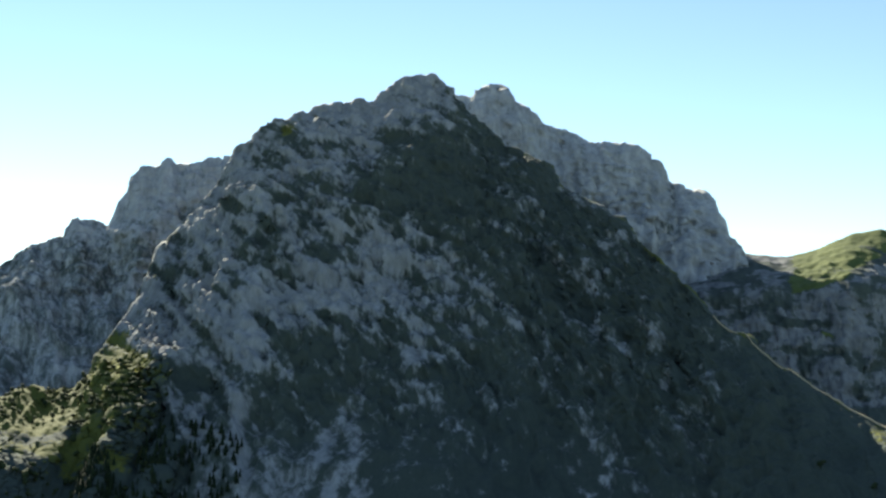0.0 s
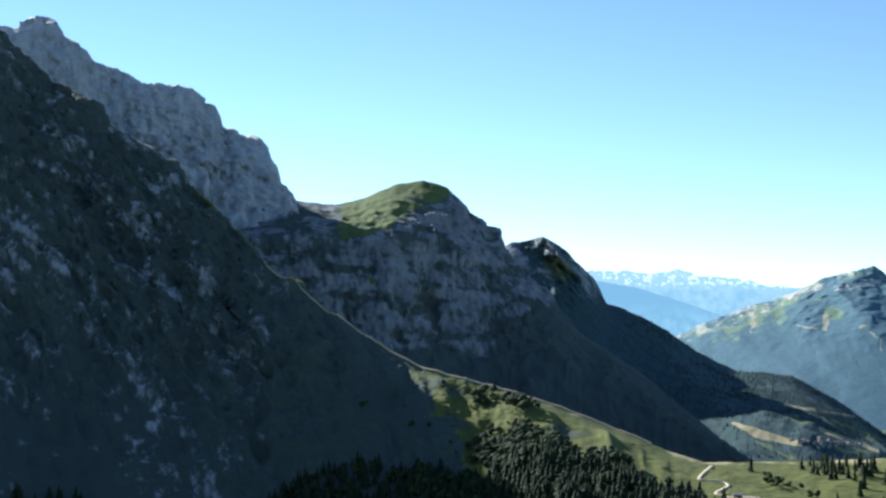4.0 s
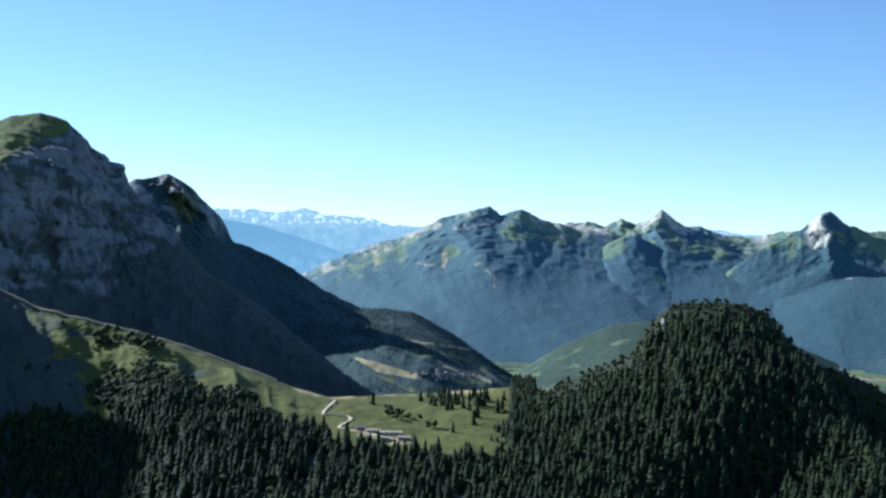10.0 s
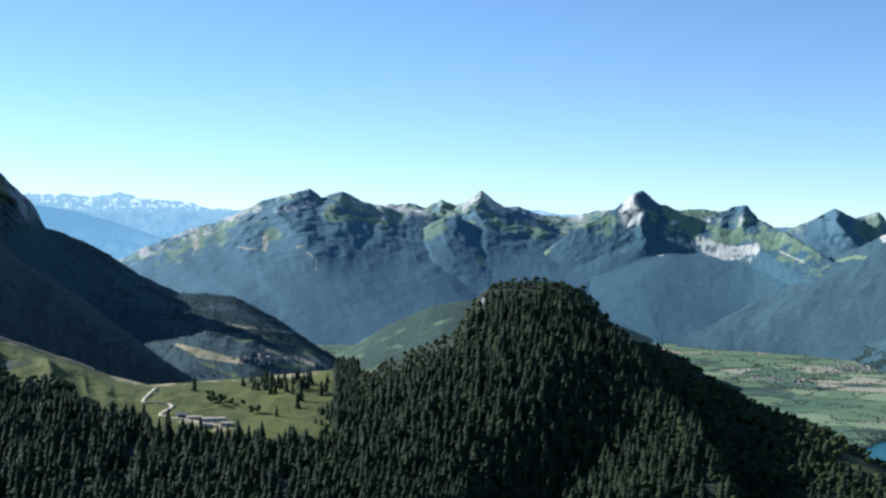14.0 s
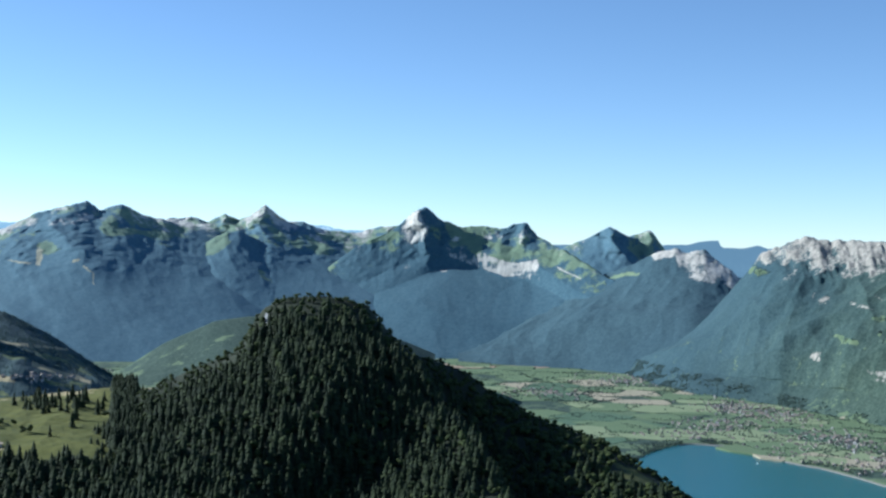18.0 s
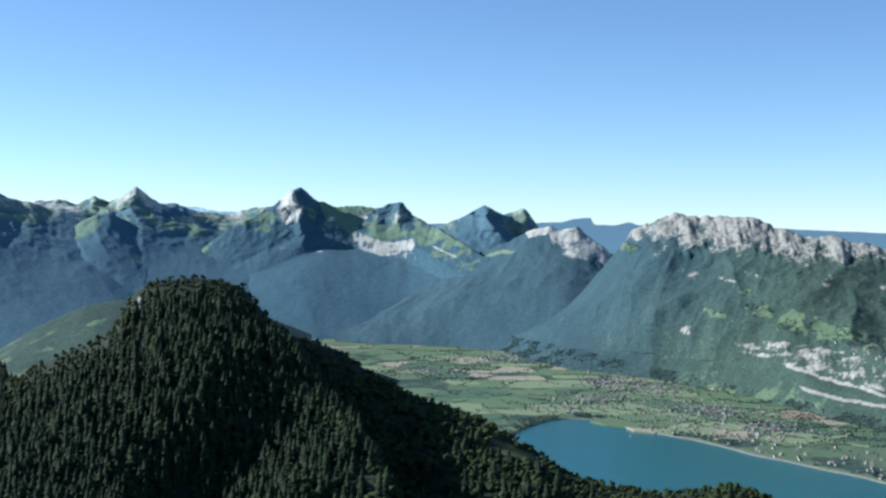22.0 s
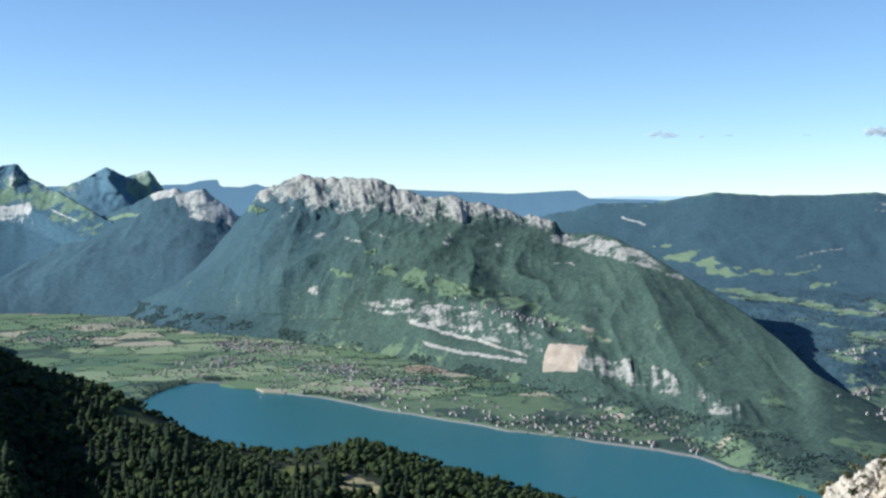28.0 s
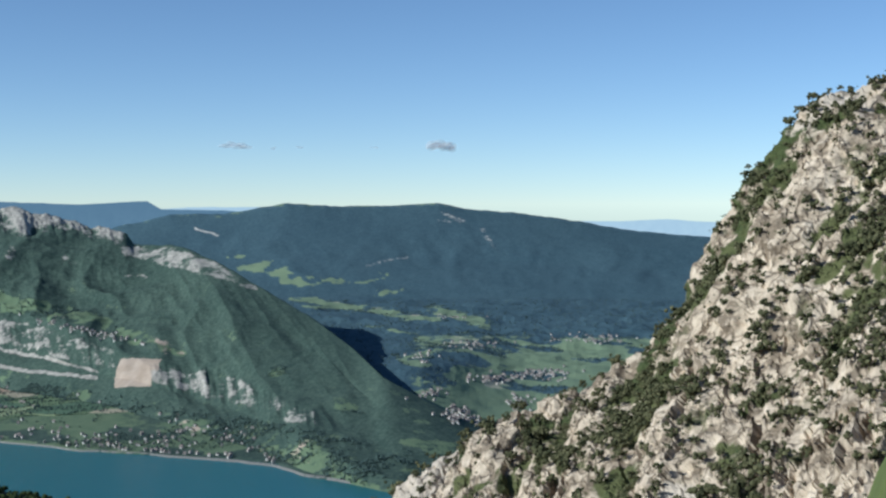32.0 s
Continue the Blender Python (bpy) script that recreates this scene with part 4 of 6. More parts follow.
G3_CREST = [(46, -2, 4350), (48.5, 0, 4350), (50.2, .9, 4350), (51.0, 1.6, 4350), (51.5, 1.75, 4350), (52.3, 1.2, 4350), (53, 1.0, 4350), (54.2, 1.05, 4350), (54.7, .9, 4350), (55.5, 1.15, 4340), (55.85, 1.25, 4330), (56.3, .7, 4280), (57.3, .1, 4140), (58.7, -.7, 3960), (60.5, -1.75, 3800), (66, -4, 3650)]
G3_BROW = [(46, -3, 4200), (52, .1, 4270), (52.6, .1, 4265), (56.3, -.45, 4110), (57, -1.1, 4000), (58.5, -1.9, 3830), (60.5, -2.8, 3690), (66, -4.5, 3560)]
G3_FLANK = [(46, -3.6, 4080), (52, -.9, 4200), (52.6, -.6, 4245), (56.3, -1.35, 4080), (57.2, -1.9, 3940), (60, -3.5, 3650), (66, -4.8, 3500)]
G3_FOOT = [(46, -4.75, 3680), (56, -4.8, 3620), (60, -5.1, 3480), (66, -5.3, 3400)]
G3 = Slope([G3_BACK, G3_CREST, G3_BROW, G3_FLANK, G3_FOOT], 46, 66, 420, (10, 60, 40, 60), (5, 4, 8, 13, 6), 211, soft=8, wave=700, kind="far", fine=(2, 8, 4, 2.2, 1), jag=(0.09, 60))


def far_cover(s, seed, rock_top, green):
    n, n2 = fbm(s.p, 130, 4, seed), fbm(s.p, 50, 4, seed + 3)
    top = np.interp(s.b, s.b[s.crest], s.e[s.crest]) - at(s, 0.4)[1]
    up = strata(s, 80, 60, 3, seed + 5, 0.6)
    rock = (1 - smooth(top, 0.1, 1.0)) * rock_top * (0.5 + 0.7 * n2 + 1.1 * up)
    mead = green * (1 - smooth(top, 0.7, 2.0)) * (0.55 + 0.7 * n + 0.8 * up) + 0.12 * n
    return rock, mead, 0 * n


def add_far(s, seed, rock_top, green, label, extra=None, material=M_FAR, pale=(), meads=()):
    r, g, dry = far_cover(s, seed, rock_top, green)
    if pale:
        dry = dry + blots(s, pale)
    if meads:
        g = np.maximum(g, blots(s, meads))
    if extra is not None:
        r = np.maximum(r, extra)
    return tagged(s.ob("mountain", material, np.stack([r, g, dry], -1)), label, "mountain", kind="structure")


buttress(G1, ((33.9, 0.9, 30, -0.6), (36.5, 1.2, 45, -0.4), (38.4, 0.9, 30, -0.2), (40.2, 1.0, 26, -0.2)))
buttress(G2, ((41.5, 0.6, 35, 0.3), (42.9, 0.6, 35, 0.3), (44.8, 1.0, 60, 0.2), (46.6, 0.8, 35, 0.2), (50.0, 0.9, 35, 0.2)))
buttress(G3, ((51.4, 1.0, 55, 0.2), (54.3, 0.7, 22, 0.5), (55.9, 0.6, 30, 0.4)))
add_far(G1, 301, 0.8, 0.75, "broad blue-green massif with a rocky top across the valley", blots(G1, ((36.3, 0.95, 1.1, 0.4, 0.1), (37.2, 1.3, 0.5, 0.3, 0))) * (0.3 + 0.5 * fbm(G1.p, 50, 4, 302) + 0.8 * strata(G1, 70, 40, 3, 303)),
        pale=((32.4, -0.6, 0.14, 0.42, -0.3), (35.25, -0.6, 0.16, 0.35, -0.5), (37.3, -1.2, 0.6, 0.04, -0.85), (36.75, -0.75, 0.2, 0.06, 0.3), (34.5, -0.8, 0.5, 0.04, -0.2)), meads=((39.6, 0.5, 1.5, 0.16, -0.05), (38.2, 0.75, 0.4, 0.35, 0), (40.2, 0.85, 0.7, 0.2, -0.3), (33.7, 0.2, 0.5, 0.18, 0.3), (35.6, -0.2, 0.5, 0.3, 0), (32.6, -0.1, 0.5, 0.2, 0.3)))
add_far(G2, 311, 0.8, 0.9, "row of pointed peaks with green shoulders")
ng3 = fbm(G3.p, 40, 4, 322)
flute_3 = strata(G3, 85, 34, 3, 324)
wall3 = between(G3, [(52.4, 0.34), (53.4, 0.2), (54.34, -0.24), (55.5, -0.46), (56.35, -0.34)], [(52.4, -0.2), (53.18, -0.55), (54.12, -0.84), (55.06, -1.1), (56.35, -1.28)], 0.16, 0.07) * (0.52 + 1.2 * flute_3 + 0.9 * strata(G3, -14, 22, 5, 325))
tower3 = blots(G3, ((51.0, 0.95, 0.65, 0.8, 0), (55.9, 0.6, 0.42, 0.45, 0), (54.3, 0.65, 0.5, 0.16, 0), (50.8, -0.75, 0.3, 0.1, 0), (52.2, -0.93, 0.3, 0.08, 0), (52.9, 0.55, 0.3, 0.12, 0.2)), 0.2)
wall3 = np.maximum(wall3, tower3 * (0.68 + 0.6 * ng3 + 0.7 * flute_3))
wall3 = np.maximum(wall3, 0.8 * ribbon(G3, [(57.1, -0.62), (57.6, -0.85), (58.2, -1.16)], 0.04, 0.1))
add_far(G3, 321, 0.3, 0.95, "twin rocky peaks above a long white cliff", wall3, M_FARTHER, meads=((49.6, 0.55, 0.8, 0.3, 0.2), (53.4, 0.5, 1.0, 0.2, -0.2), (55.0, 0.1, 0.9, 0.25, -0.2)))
G6_BACK = [(31, -4, 4550), (50, -4, 4600)]
G6_CREST = [(31, -4.2, 4400), (34, -2.2, 4430), (36, -1.1, 4450), (37.2, -0.55, 4450), (38.6, -0.35, 4450), (40.4, -0.5, 4450), (41.2, -0.35, 4450), (42.2, 0.15, 4460), (43.0, 0.6, 4470), (43.5, 0.68, 4480), (44.3, 0.3, 4490), (45.6, -0.3, 4500), (47.6, -1.3, 4480), (50, -3.4, 4400)]
G6_BROW = [(31, -4.7, 4000), (37, -2.5, 3990), (41, -2.3, 4000), (43.2, -2.1, 4000), (46, -2.4, 4000), (50, -4.0, 3980)]
G6_FLANK = [(31, -4.9, 3620), (38, -4.75, 3640), (50, -4.75, 3640)]
G6 = Slope([G6_BACK, G6_CREST, G6_BROW, G6_FLANK], 31, 50, 380, (8, 70, 50), (4, 4, 12, 5), 241, soft=8, wave=700, kind="far", fine=(1, 6, 2.2, 1), jag=(0.05, 60))
r6, g6, d6 = far_cover(G6, 361, 0.25, 0.2)
g6 = np.maximum(g6, between(G6, [(40.6, 0.5), (43.5, 1.2)], [(40.6, -0.5), (41.6, -0.6), (42.6, -0.15), (43.5, 0.5)], 0.4, 0.12))
g6 = np.maximum(g6, 0.95 * np.exp(-((G6.bw - 44.6) / 0.35) ** 2 - ((G6.ew + 1.05) / 0.12) ** 2))
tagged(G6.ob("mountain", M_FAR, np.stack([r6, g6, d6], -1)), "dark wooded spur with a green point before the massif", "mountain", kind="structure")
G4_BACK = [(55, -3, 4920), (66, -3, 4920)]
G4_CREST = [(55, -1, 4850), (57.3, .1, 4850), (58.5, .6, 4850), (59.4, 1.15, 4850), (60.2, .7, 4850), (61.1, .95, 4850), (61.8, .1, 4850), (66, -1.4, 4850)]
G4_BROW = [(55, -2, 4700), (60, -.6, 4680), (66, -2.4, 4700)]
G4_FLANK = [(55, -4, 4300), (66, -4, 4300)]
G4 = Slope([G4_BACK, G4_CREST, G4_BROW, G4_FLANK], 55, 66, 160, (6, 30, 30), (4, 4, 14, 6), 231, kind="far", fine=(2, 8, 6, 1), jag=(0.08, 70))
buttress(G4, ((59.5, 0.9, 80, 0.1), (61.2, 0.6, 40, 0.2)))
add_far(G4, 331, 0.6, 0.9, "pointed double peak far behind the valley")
G5_BACK = [(74, -4, 4800), (125, -4, 4800)]
G5_CREST = [(74, -2.5, 4500), (78.1, -.95, 4500), (80.2, -.45, 4480), (82.6, -.4, 4450), (85.2, 0.05, 4400), (87.4, -.1, 4400), (89.8, -.1, 4400), (91.6, 0.05, 4400), (93.5, -.3, 4400), (94.7, -.35, 4400), (97.1, -.65, 4400), (99.5, -1.1, 4400), (102.8, -1.4, 4400), (125, -3, 4400)]
G5_BROW = [(74, -3, 4050), (85, -2.3, 3980), (95, -2.7, 3980), (125, -4, 4000)]
G5_FLANK = [(74, -4.95, 3480), (85, -4.95, 3460), (95, -5.1, 3380), (125, -5.2, 3350)]
G5 = Slope([G5_BACK, G5_CREST, G5_BROW, G5_FLANK], 74, 125, 460, (8, 60, 50), (4, 2.5, 20, 6), 251, soft=8, wave=700, kind="far", fine=(0, 1.5, 2.5, 1), jag=(0.06, 130))
n5 = fbm(G5.p, 120, 4, 341)
c5 = cells(G5.p + 12 * n5[..., None], 34, 342)
mead5 = 0.44 * np.exp(-((np.interp(G5.b, G5.b[G5.crest], G5.e[G5.crest]) - G5.e) / 0.22) ** 2) * (G5.b < 94) * (0.8 + n5)
rock5 = blots(G5, ((93.85, -1.45, 0.2, 0.35, -1.0), (92.6, -0.6, 0.9, 0.1, -0.2), (91.9, -0.75, 0.5, 0.08, 0)), 0.4) * (0.35 + 0.8 * n5) + 0.75 * ribbon(G5, [(88.4, -2.6), (89.4, -2.4), (90.4, -2.2)], 0.035) + 0.8 * ribbon(G5, [(81.2, -1.0), (82.3, -1.35)], 0.05)
mead5 = np.maximum(mead5, blots(G5, ((85.0, -2.95, 1.7, 0.34, -0.25), (86.4, -3.3, 0.8, 0.16, 0), (89.3, -3.75, 0.9, 0.1, 0), (83.2, -2.4, 0.8, 0.12, -0.3), (88.6, -3.1, 1.2, 0.08, 0.15)), 0.7) * (0.1 + 0.85 * (c5 > 0.5)))
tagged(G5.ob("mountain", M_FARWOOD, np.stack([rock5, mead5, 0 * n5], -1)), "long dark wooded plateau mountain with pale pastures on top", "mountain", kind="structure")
L_BACK = [(37, -6, 3100), (52, -5, 3100)]
L_CREST = [(37, -5.9, 2600), (38.9, -5.2, 2620), (40.5, -4.1, 2650), (42.5, -3.2, 2680), (44, -3.0, 2700), (48, -3, 2700), (52, -4.5, 2700)]
L_BROW = [(37, -7, 2300), (43, -5, 2350), (52, -6, 2350)]
L_FLANK = [(37, -9, 1900), (52, -9, 1900)]
L = Slope([L_BACK, L_CREST, L_BROW, L_FLANK], 37, 52, 220, (10, 50, 20), (3, 3, 9, 3), 271, kind="wood")
nl = fbm(L.p, 60, 4, 351)
tagged(L.ob("hill", M_MID, np.stack([0 * nl, 0.26 + 0.7 * nl, 0 * nl], -1)), "low green wooded hill at the mouth of the side valley", "hill", kind="structure")

# ---- ground sheet, lake ----
gb = np.radians(np.concatenate([np.arange(0, 50, 1.0), np.arange(50, 105, 0.22), np.arange(105, 360, 1.0)]))[None, :]
gr_ = np.concatenate([np.linspace(0.001, 30, 20), np.geomspace(34, 1150, 40), np.linspace(1165, 2240, 130), np.geomspace(2270, 4940, 60)])[:, None]
NB, NR = gb.size, gr_.size
gdeg = np.degrees(gb)
z_near = H - 1.7 - np.interp(gr_, [0, 3, 8, 60, 200, 420, 700, 1100, 1250], [0, 0.35, 1.9, 33, 105, 190, 240, 285, 297])
back = smooth(gdeg, 118, 135) * (1 - smooth(gdeg, 320, 335))
ground_p = np.stack([np.sin(gb) * gr_, np.cos(gb) * gr_, z_near + 0 * gb], -1)
hills = back * smooth(gr_, 900, 3200) * (230 + 150 * fbm(ground_p, 900, 3, 401)) + back * smooth(gr_, 100, 800) * 60
shore_n = fbm(ground_p, 60, 4, 404)
lift = np.interp(gdeg, [104, 107.6, 109.1, 110.4, 118, 200, 260], [0, 1.5, 2.12, 2.45, 3.0, 2.7, 0]) * np.exp(-((gr_ - 8) / 5) ** 2)
ground_p[..., 2] += lift
far_n, near_n = fbm(ground_p, 300, 3, 402), fbm(ground_p, 8, 3, 403)
ground_p[..., 2] += hills + (0.3 * far_n) * smooth(gr_, 300, 1500) + 0.12 * near_n * smooth(gr_, 1, 4)
near_shore = np.interp(gdeg, [56, 60, 63, 65, 75, 80, 84, 100], [2200, 1700, 1400, 1300, 1150, 900, 850, 850])
far_shore = np.interp(gdeg, [56, 60.5, 61.5, 62.8, 64.3, 66.2, 68.1, 71, 74, 76.4, 80.1, 82.5, 84.6, 85.8, 87.9, 90, 95, 100],
                      [1500, 1900, 2040, 2130, 2130, 2030, 1960, 1830, 1735, 1667, 1603, 1572, 1529, 1461, 1423, 1411, 1350, 1200])
far_shore = far_shore + 14 * shore_n
wet = smooth(gr_, near_shore - 20, near_shore) * (1 - smooth(gr_, far_shore - 4, far_shore + 10)) * (gdeg > 55) * (gdeg < 101)
ground_p[..., 2] = ground_p[..., 2] * (1 - wet) + wet * -6
gi = np.arange(NB * NR).reshape(NR, NB)
gq = np.stack([gi[:-1], np.roll(gi[:-1], -1, 1), np.roll(gi[1:], -1, 1), gi[1:]], -1).reshape(-1, 4)
gm = (0.62 + 0.7 * far_n) * smooth(gr_, 1150, 1400) + 0.95 * (1 - smooth(gr_, 20, 60))
gm = gm * (1 - 0.75 * smooth(gdeg, 77, 80) * (1 - smooth(gdeg, 91, 92.5)) * smooth(fbm(ground_p, 90, 3, 407), -0.15, 0.1) * smooth(gr_, 1200, 1300))
cell_g = cells(ground_p + 15 * far_n[..., None], 60, 406)
gm = gm * (1 - 0.75 * smooth(gr_, 1200, 1400) * (cell_g < 0.25))
gcov = np.stack([0 * gm, gm + 0 * gb, 0 * cell_g, np.ones_like(gm + 0 * gb)], -1).reshape(-1, 4)
ground_me = mesh_of("ground", ground_p.reshape(-1, 3), gq, M_MID, np.clip(gcov, 0, 1))
ground_me.materials.append(M_DOME)
ground_me.polygons.foreach_set("material_index", (np.arange(len(gq)) < 50 * NB).astype(np.int32))
tagged(new("ground", ground_me), "valley floor of meadows, hedges and woods", "ground", kind="structure")

m_water, wt, wb = nodes_of("lake_water")
wb.inputs["Base Color"].default_value = (0.024, 0.118, 0.126, 1)
wb.inputs["Specular IOR Level"].default_value = 0.12
wb.inputs["Roughness"].default_value = 0.22
wbump = wt.nodes.new("ShaderNodeBump")
wbump.inputs["Distance"].default_value, wbump.inputs["Strength"].default_value = 0.25, 0.6
wt.links.new(noise_node(wt, 0.35, 4, 0.6, (1, 2.2, 1)), wbump.inputs["Height"])
wt.links.new(wbump.outputs[0], wb.inputs["Normal"])
wbs = np.radians(np.linspace(55, 101, 60))
wr = np.linspace(800, 2180, 30)[:, None]
wp = np.stack([np.sin(wbs) * wr, np.cos(wbs) * wr, 0 * wr + 0 * wbs], -1)
wi = np.arange(1800).reshape(30, 60)
wq = np.stack([wi[:-1, :-1], wi[1:, :-1], wi[1:, 1:], wi[:-1, 1:]], -1).reshape(-1, 4)
tagged(new("lake_water", mesh_of("lake_water", wp.reshape(-1, 3), wq, m_water)), "calm turquoise lake with faint ripples", "lake", kind="structure")

# ---- the near rock slope ----
M_CRAG = land_material("crag", ((0.03, 0.042, 0.016), (0.085, 0.1, 0.036)), ((0.058, 0.068, 0.025), (0.115, 0.118, 0.048)), ((0.2, 0.155, 0.105), (0.5, 0.405, 0.29), (0.69, 0.575, 0.43)), ((0.42, 0.35, 0.26), (0.56, 0.475, 0.37)), 3.0, 0.5, 1.0, 0.0, (0.36, 0.52, 0.68), 0.26)
N_BACK = [(84, -24, 230), (100, -20, 300), (125, -8, 330)]
N_CREST = [(84, -17, 175), (89.9, -12.7, 185), (91, -11.8, 185), (93, -10.2, 190), (95.2, -9.2, 190), (97.4, -8.2, 190), (99.8, -7.1, 195), (101, -5.3, 198), (102.3, -3.5, 200), (103, -2.1, 200), (104.5, 0, 202), (105.2, 1.4, 204), (106.5, 2.8, 206), (108.3, 4, 208), (110.3, 4.8, 210), (125, 9, 220)]
N_BROW = [(84, -22, 150), (92, -15, 160), (98, -12, 160), (103, -8.5, 158), (110, -4, 155), (125, -1, 150)]
N_FLANK = [(84, -28, 130), (98, -20, 120), (110, -15, 105), (125, -12, 100)]
N_FOOT = [(84, -34, 90), (125, -30, 60)]
N = Slope([N_BACK, N_CREST, N_BROW, N_FLANK, N_FOOT], 84, 118, 560, (14, 140, 110, 16), (1.5, 1.5, 3.2, 3.0, 1), 501)
q = N.p
slant = np.stack([q[..., 0] * 0.35 + q[..., 2] * 0.3, q[..., 1] * 1.5 + q[..., 2] * 1.1, q[..., 2] * 0.4], -1)
rib_n, cleft = strata(N, -60, 5.5, 4.2, 541, 0.6), strata(N, -58, 2.2, 3, 542, 0.6)
n_w = (H - q[..., 2]) * 1.4
along_n, cross_n = N.arc * 0.5 - n_w * 0.866, N.arc * 0.866 + n_w * 0.5
blocks_n = [cells(np.stack([along_n / st + 0.8 * rib_n * sz, cross_n + 0.5 * cleft * sz], -1), sz, sd) - 0.5 for sz, st, sd in ((7.0, 2.6, 516), (2.6, 2.2, 517), (1.1, 1.8, 518))]
crags = fbm(slant, 19, 4, 511, 0.5, True) * 1.5 + rib_n * 2.6 + cleft * 0.8 + fbm(q, 2.4, 3, 515, 0.6) * 0.3 + 1.7 * blocks_n[0] + 1.0 * blocks_n[1] + 0.5 * blocks_n[2]
N.p = N.p + N.n * crags[..., None] * np.where(np.arange(N.p.shape[0]) < 3, 0.2, 1)[:, None, None]
N.n = N.normals()
nn = fbm(N.p, 9, 4, 521)
gully = smooth(-rib_n - 0.5 * cleft + 0.35 * nn, 0.06, 0.34)
COVER_N = np.stack([0.86 - 0.75 * gully * smooth(nn + 0.6 * fbm(q, 5, 3, 526), -0.2, 0.25) + 0.5 * cleft + 0.35 * fbm(slant, 5, 4, 524, 0.65), (0.6 + 0.7 * nn) * smooth(np.interp(N.b, N.b[N.crest], N.e[N.crest]) - N.e, 0.3, 1.5), 0 * nn], -1)
bare_n = smooth(fbm(slant, 13, 3, 527, 0.5), 0.16, 0.34)
COVER_N[..., 0] -= 0.75 * bare_n
COVER_N[..., 2] = 1.1 * bare_n
crag_ob = N.ob("rock_slope", M_CRAG, COVER_N)
crag_ob.data.polygons.foreach_set("use_smooth", np.zeros(len(crag_ob.data.polygons), bool))
tagged(crag_ob, "steep pale limestone slope with grass ledges and shrubs", "rock slope", kind="structure")

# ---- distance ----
# Backdrop sheets that glow by themselves, haze mixed into the emission colour.
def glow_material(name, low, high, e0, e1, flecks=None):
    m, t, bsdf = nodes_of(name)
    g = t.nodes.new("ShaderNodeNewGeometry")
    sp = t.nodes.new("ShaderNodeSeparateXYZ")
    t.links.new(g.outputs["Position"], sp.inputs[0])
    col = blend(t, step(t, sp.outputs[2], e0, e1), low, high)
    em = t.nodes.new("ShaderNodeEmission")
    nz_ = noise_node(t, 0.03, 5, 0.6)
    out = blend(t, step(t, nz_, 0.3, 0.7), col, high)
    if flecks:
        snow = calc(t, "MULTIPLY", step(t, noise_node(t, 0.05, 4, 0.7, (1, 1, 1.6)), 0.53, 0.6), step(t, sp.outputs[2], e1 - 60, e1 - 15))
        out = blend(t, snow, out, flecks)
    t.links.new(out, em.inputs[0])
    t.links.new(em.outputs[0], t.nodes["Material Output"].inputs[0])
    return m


def backdrop(line, b0, b1, d, foot, material, label, seed, rough=8.0, n=300):
    bs = np.linspace(b0, b1, n)
    a = np.array(line, float)
    top = H + d * np.tan(np.radians(np.interp(bs, a[:, 0], a[:, 1])))
    p = np.stack([np.sin(np.radians(bs)) * d, np.cos(np.radians(bs)) * d, top], -1)
    p[:, 2] += fbm(p, 90, 4, seed, 0.6) * rough + 1.3 * rough * fbm(p, 130, 4, seed + 3, 0.55, True) * (rough > 8)
    rows_ = [p * (1, 1, 1 - f) + np.array((0, 0, 1)) * f * (H + d * math.tan(radians(foot))) for f in np.linspace(0, 1, 6)]
    p = np.stack(rows_)
    i = np.arange(6 * n).reshape(6, n)
    qd = np.stack([i[:-1, :-1], i[1:, :-1], i[1:, 1:], i[:-1, 1:]], -1).reshape(-1, 4)
    return tagged(new("backdrop", mesh_of("backdrop", p.reshape(-1, 3), qd, material)), label, "distant range", kind="structure")


# Emission tones from foot to skyline, blued and paled for haze.
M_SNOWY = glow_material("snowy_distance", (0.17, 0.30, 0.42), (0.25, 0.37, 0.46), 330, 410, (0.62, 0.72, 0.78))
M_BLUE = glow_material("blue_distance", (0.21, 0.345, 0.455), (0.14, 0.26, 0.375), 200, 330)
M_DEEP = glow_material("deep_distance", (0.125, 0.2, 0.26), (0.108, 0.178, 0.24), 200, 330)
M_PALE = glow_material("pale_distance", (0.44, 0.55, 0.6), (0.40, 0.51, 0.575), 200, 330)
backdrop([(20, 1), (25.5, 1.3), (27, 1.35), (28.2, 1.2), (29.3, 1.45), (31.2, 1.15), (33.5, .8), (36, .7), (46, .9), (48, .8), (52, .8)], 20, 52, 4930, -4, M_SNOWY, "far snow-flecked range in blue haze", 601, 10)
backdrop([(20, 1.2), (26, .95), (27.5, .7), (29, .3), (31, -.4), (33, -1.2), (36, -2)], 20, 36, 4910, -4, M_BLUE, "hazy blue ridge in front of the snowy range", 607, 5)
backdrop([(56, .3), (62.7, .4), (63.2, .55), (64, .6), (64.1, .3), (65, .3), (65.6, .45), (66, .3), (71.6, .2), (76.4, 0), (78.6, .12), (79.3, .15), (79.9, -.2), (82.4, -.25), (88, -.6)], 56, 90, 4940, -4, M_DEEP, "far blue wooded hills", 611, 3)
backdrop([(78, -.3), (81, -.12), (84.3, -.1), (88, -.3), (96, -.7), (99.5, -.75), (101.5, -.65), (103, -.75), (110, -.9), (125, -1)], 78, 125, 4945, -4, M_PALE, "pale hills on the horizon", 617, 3)

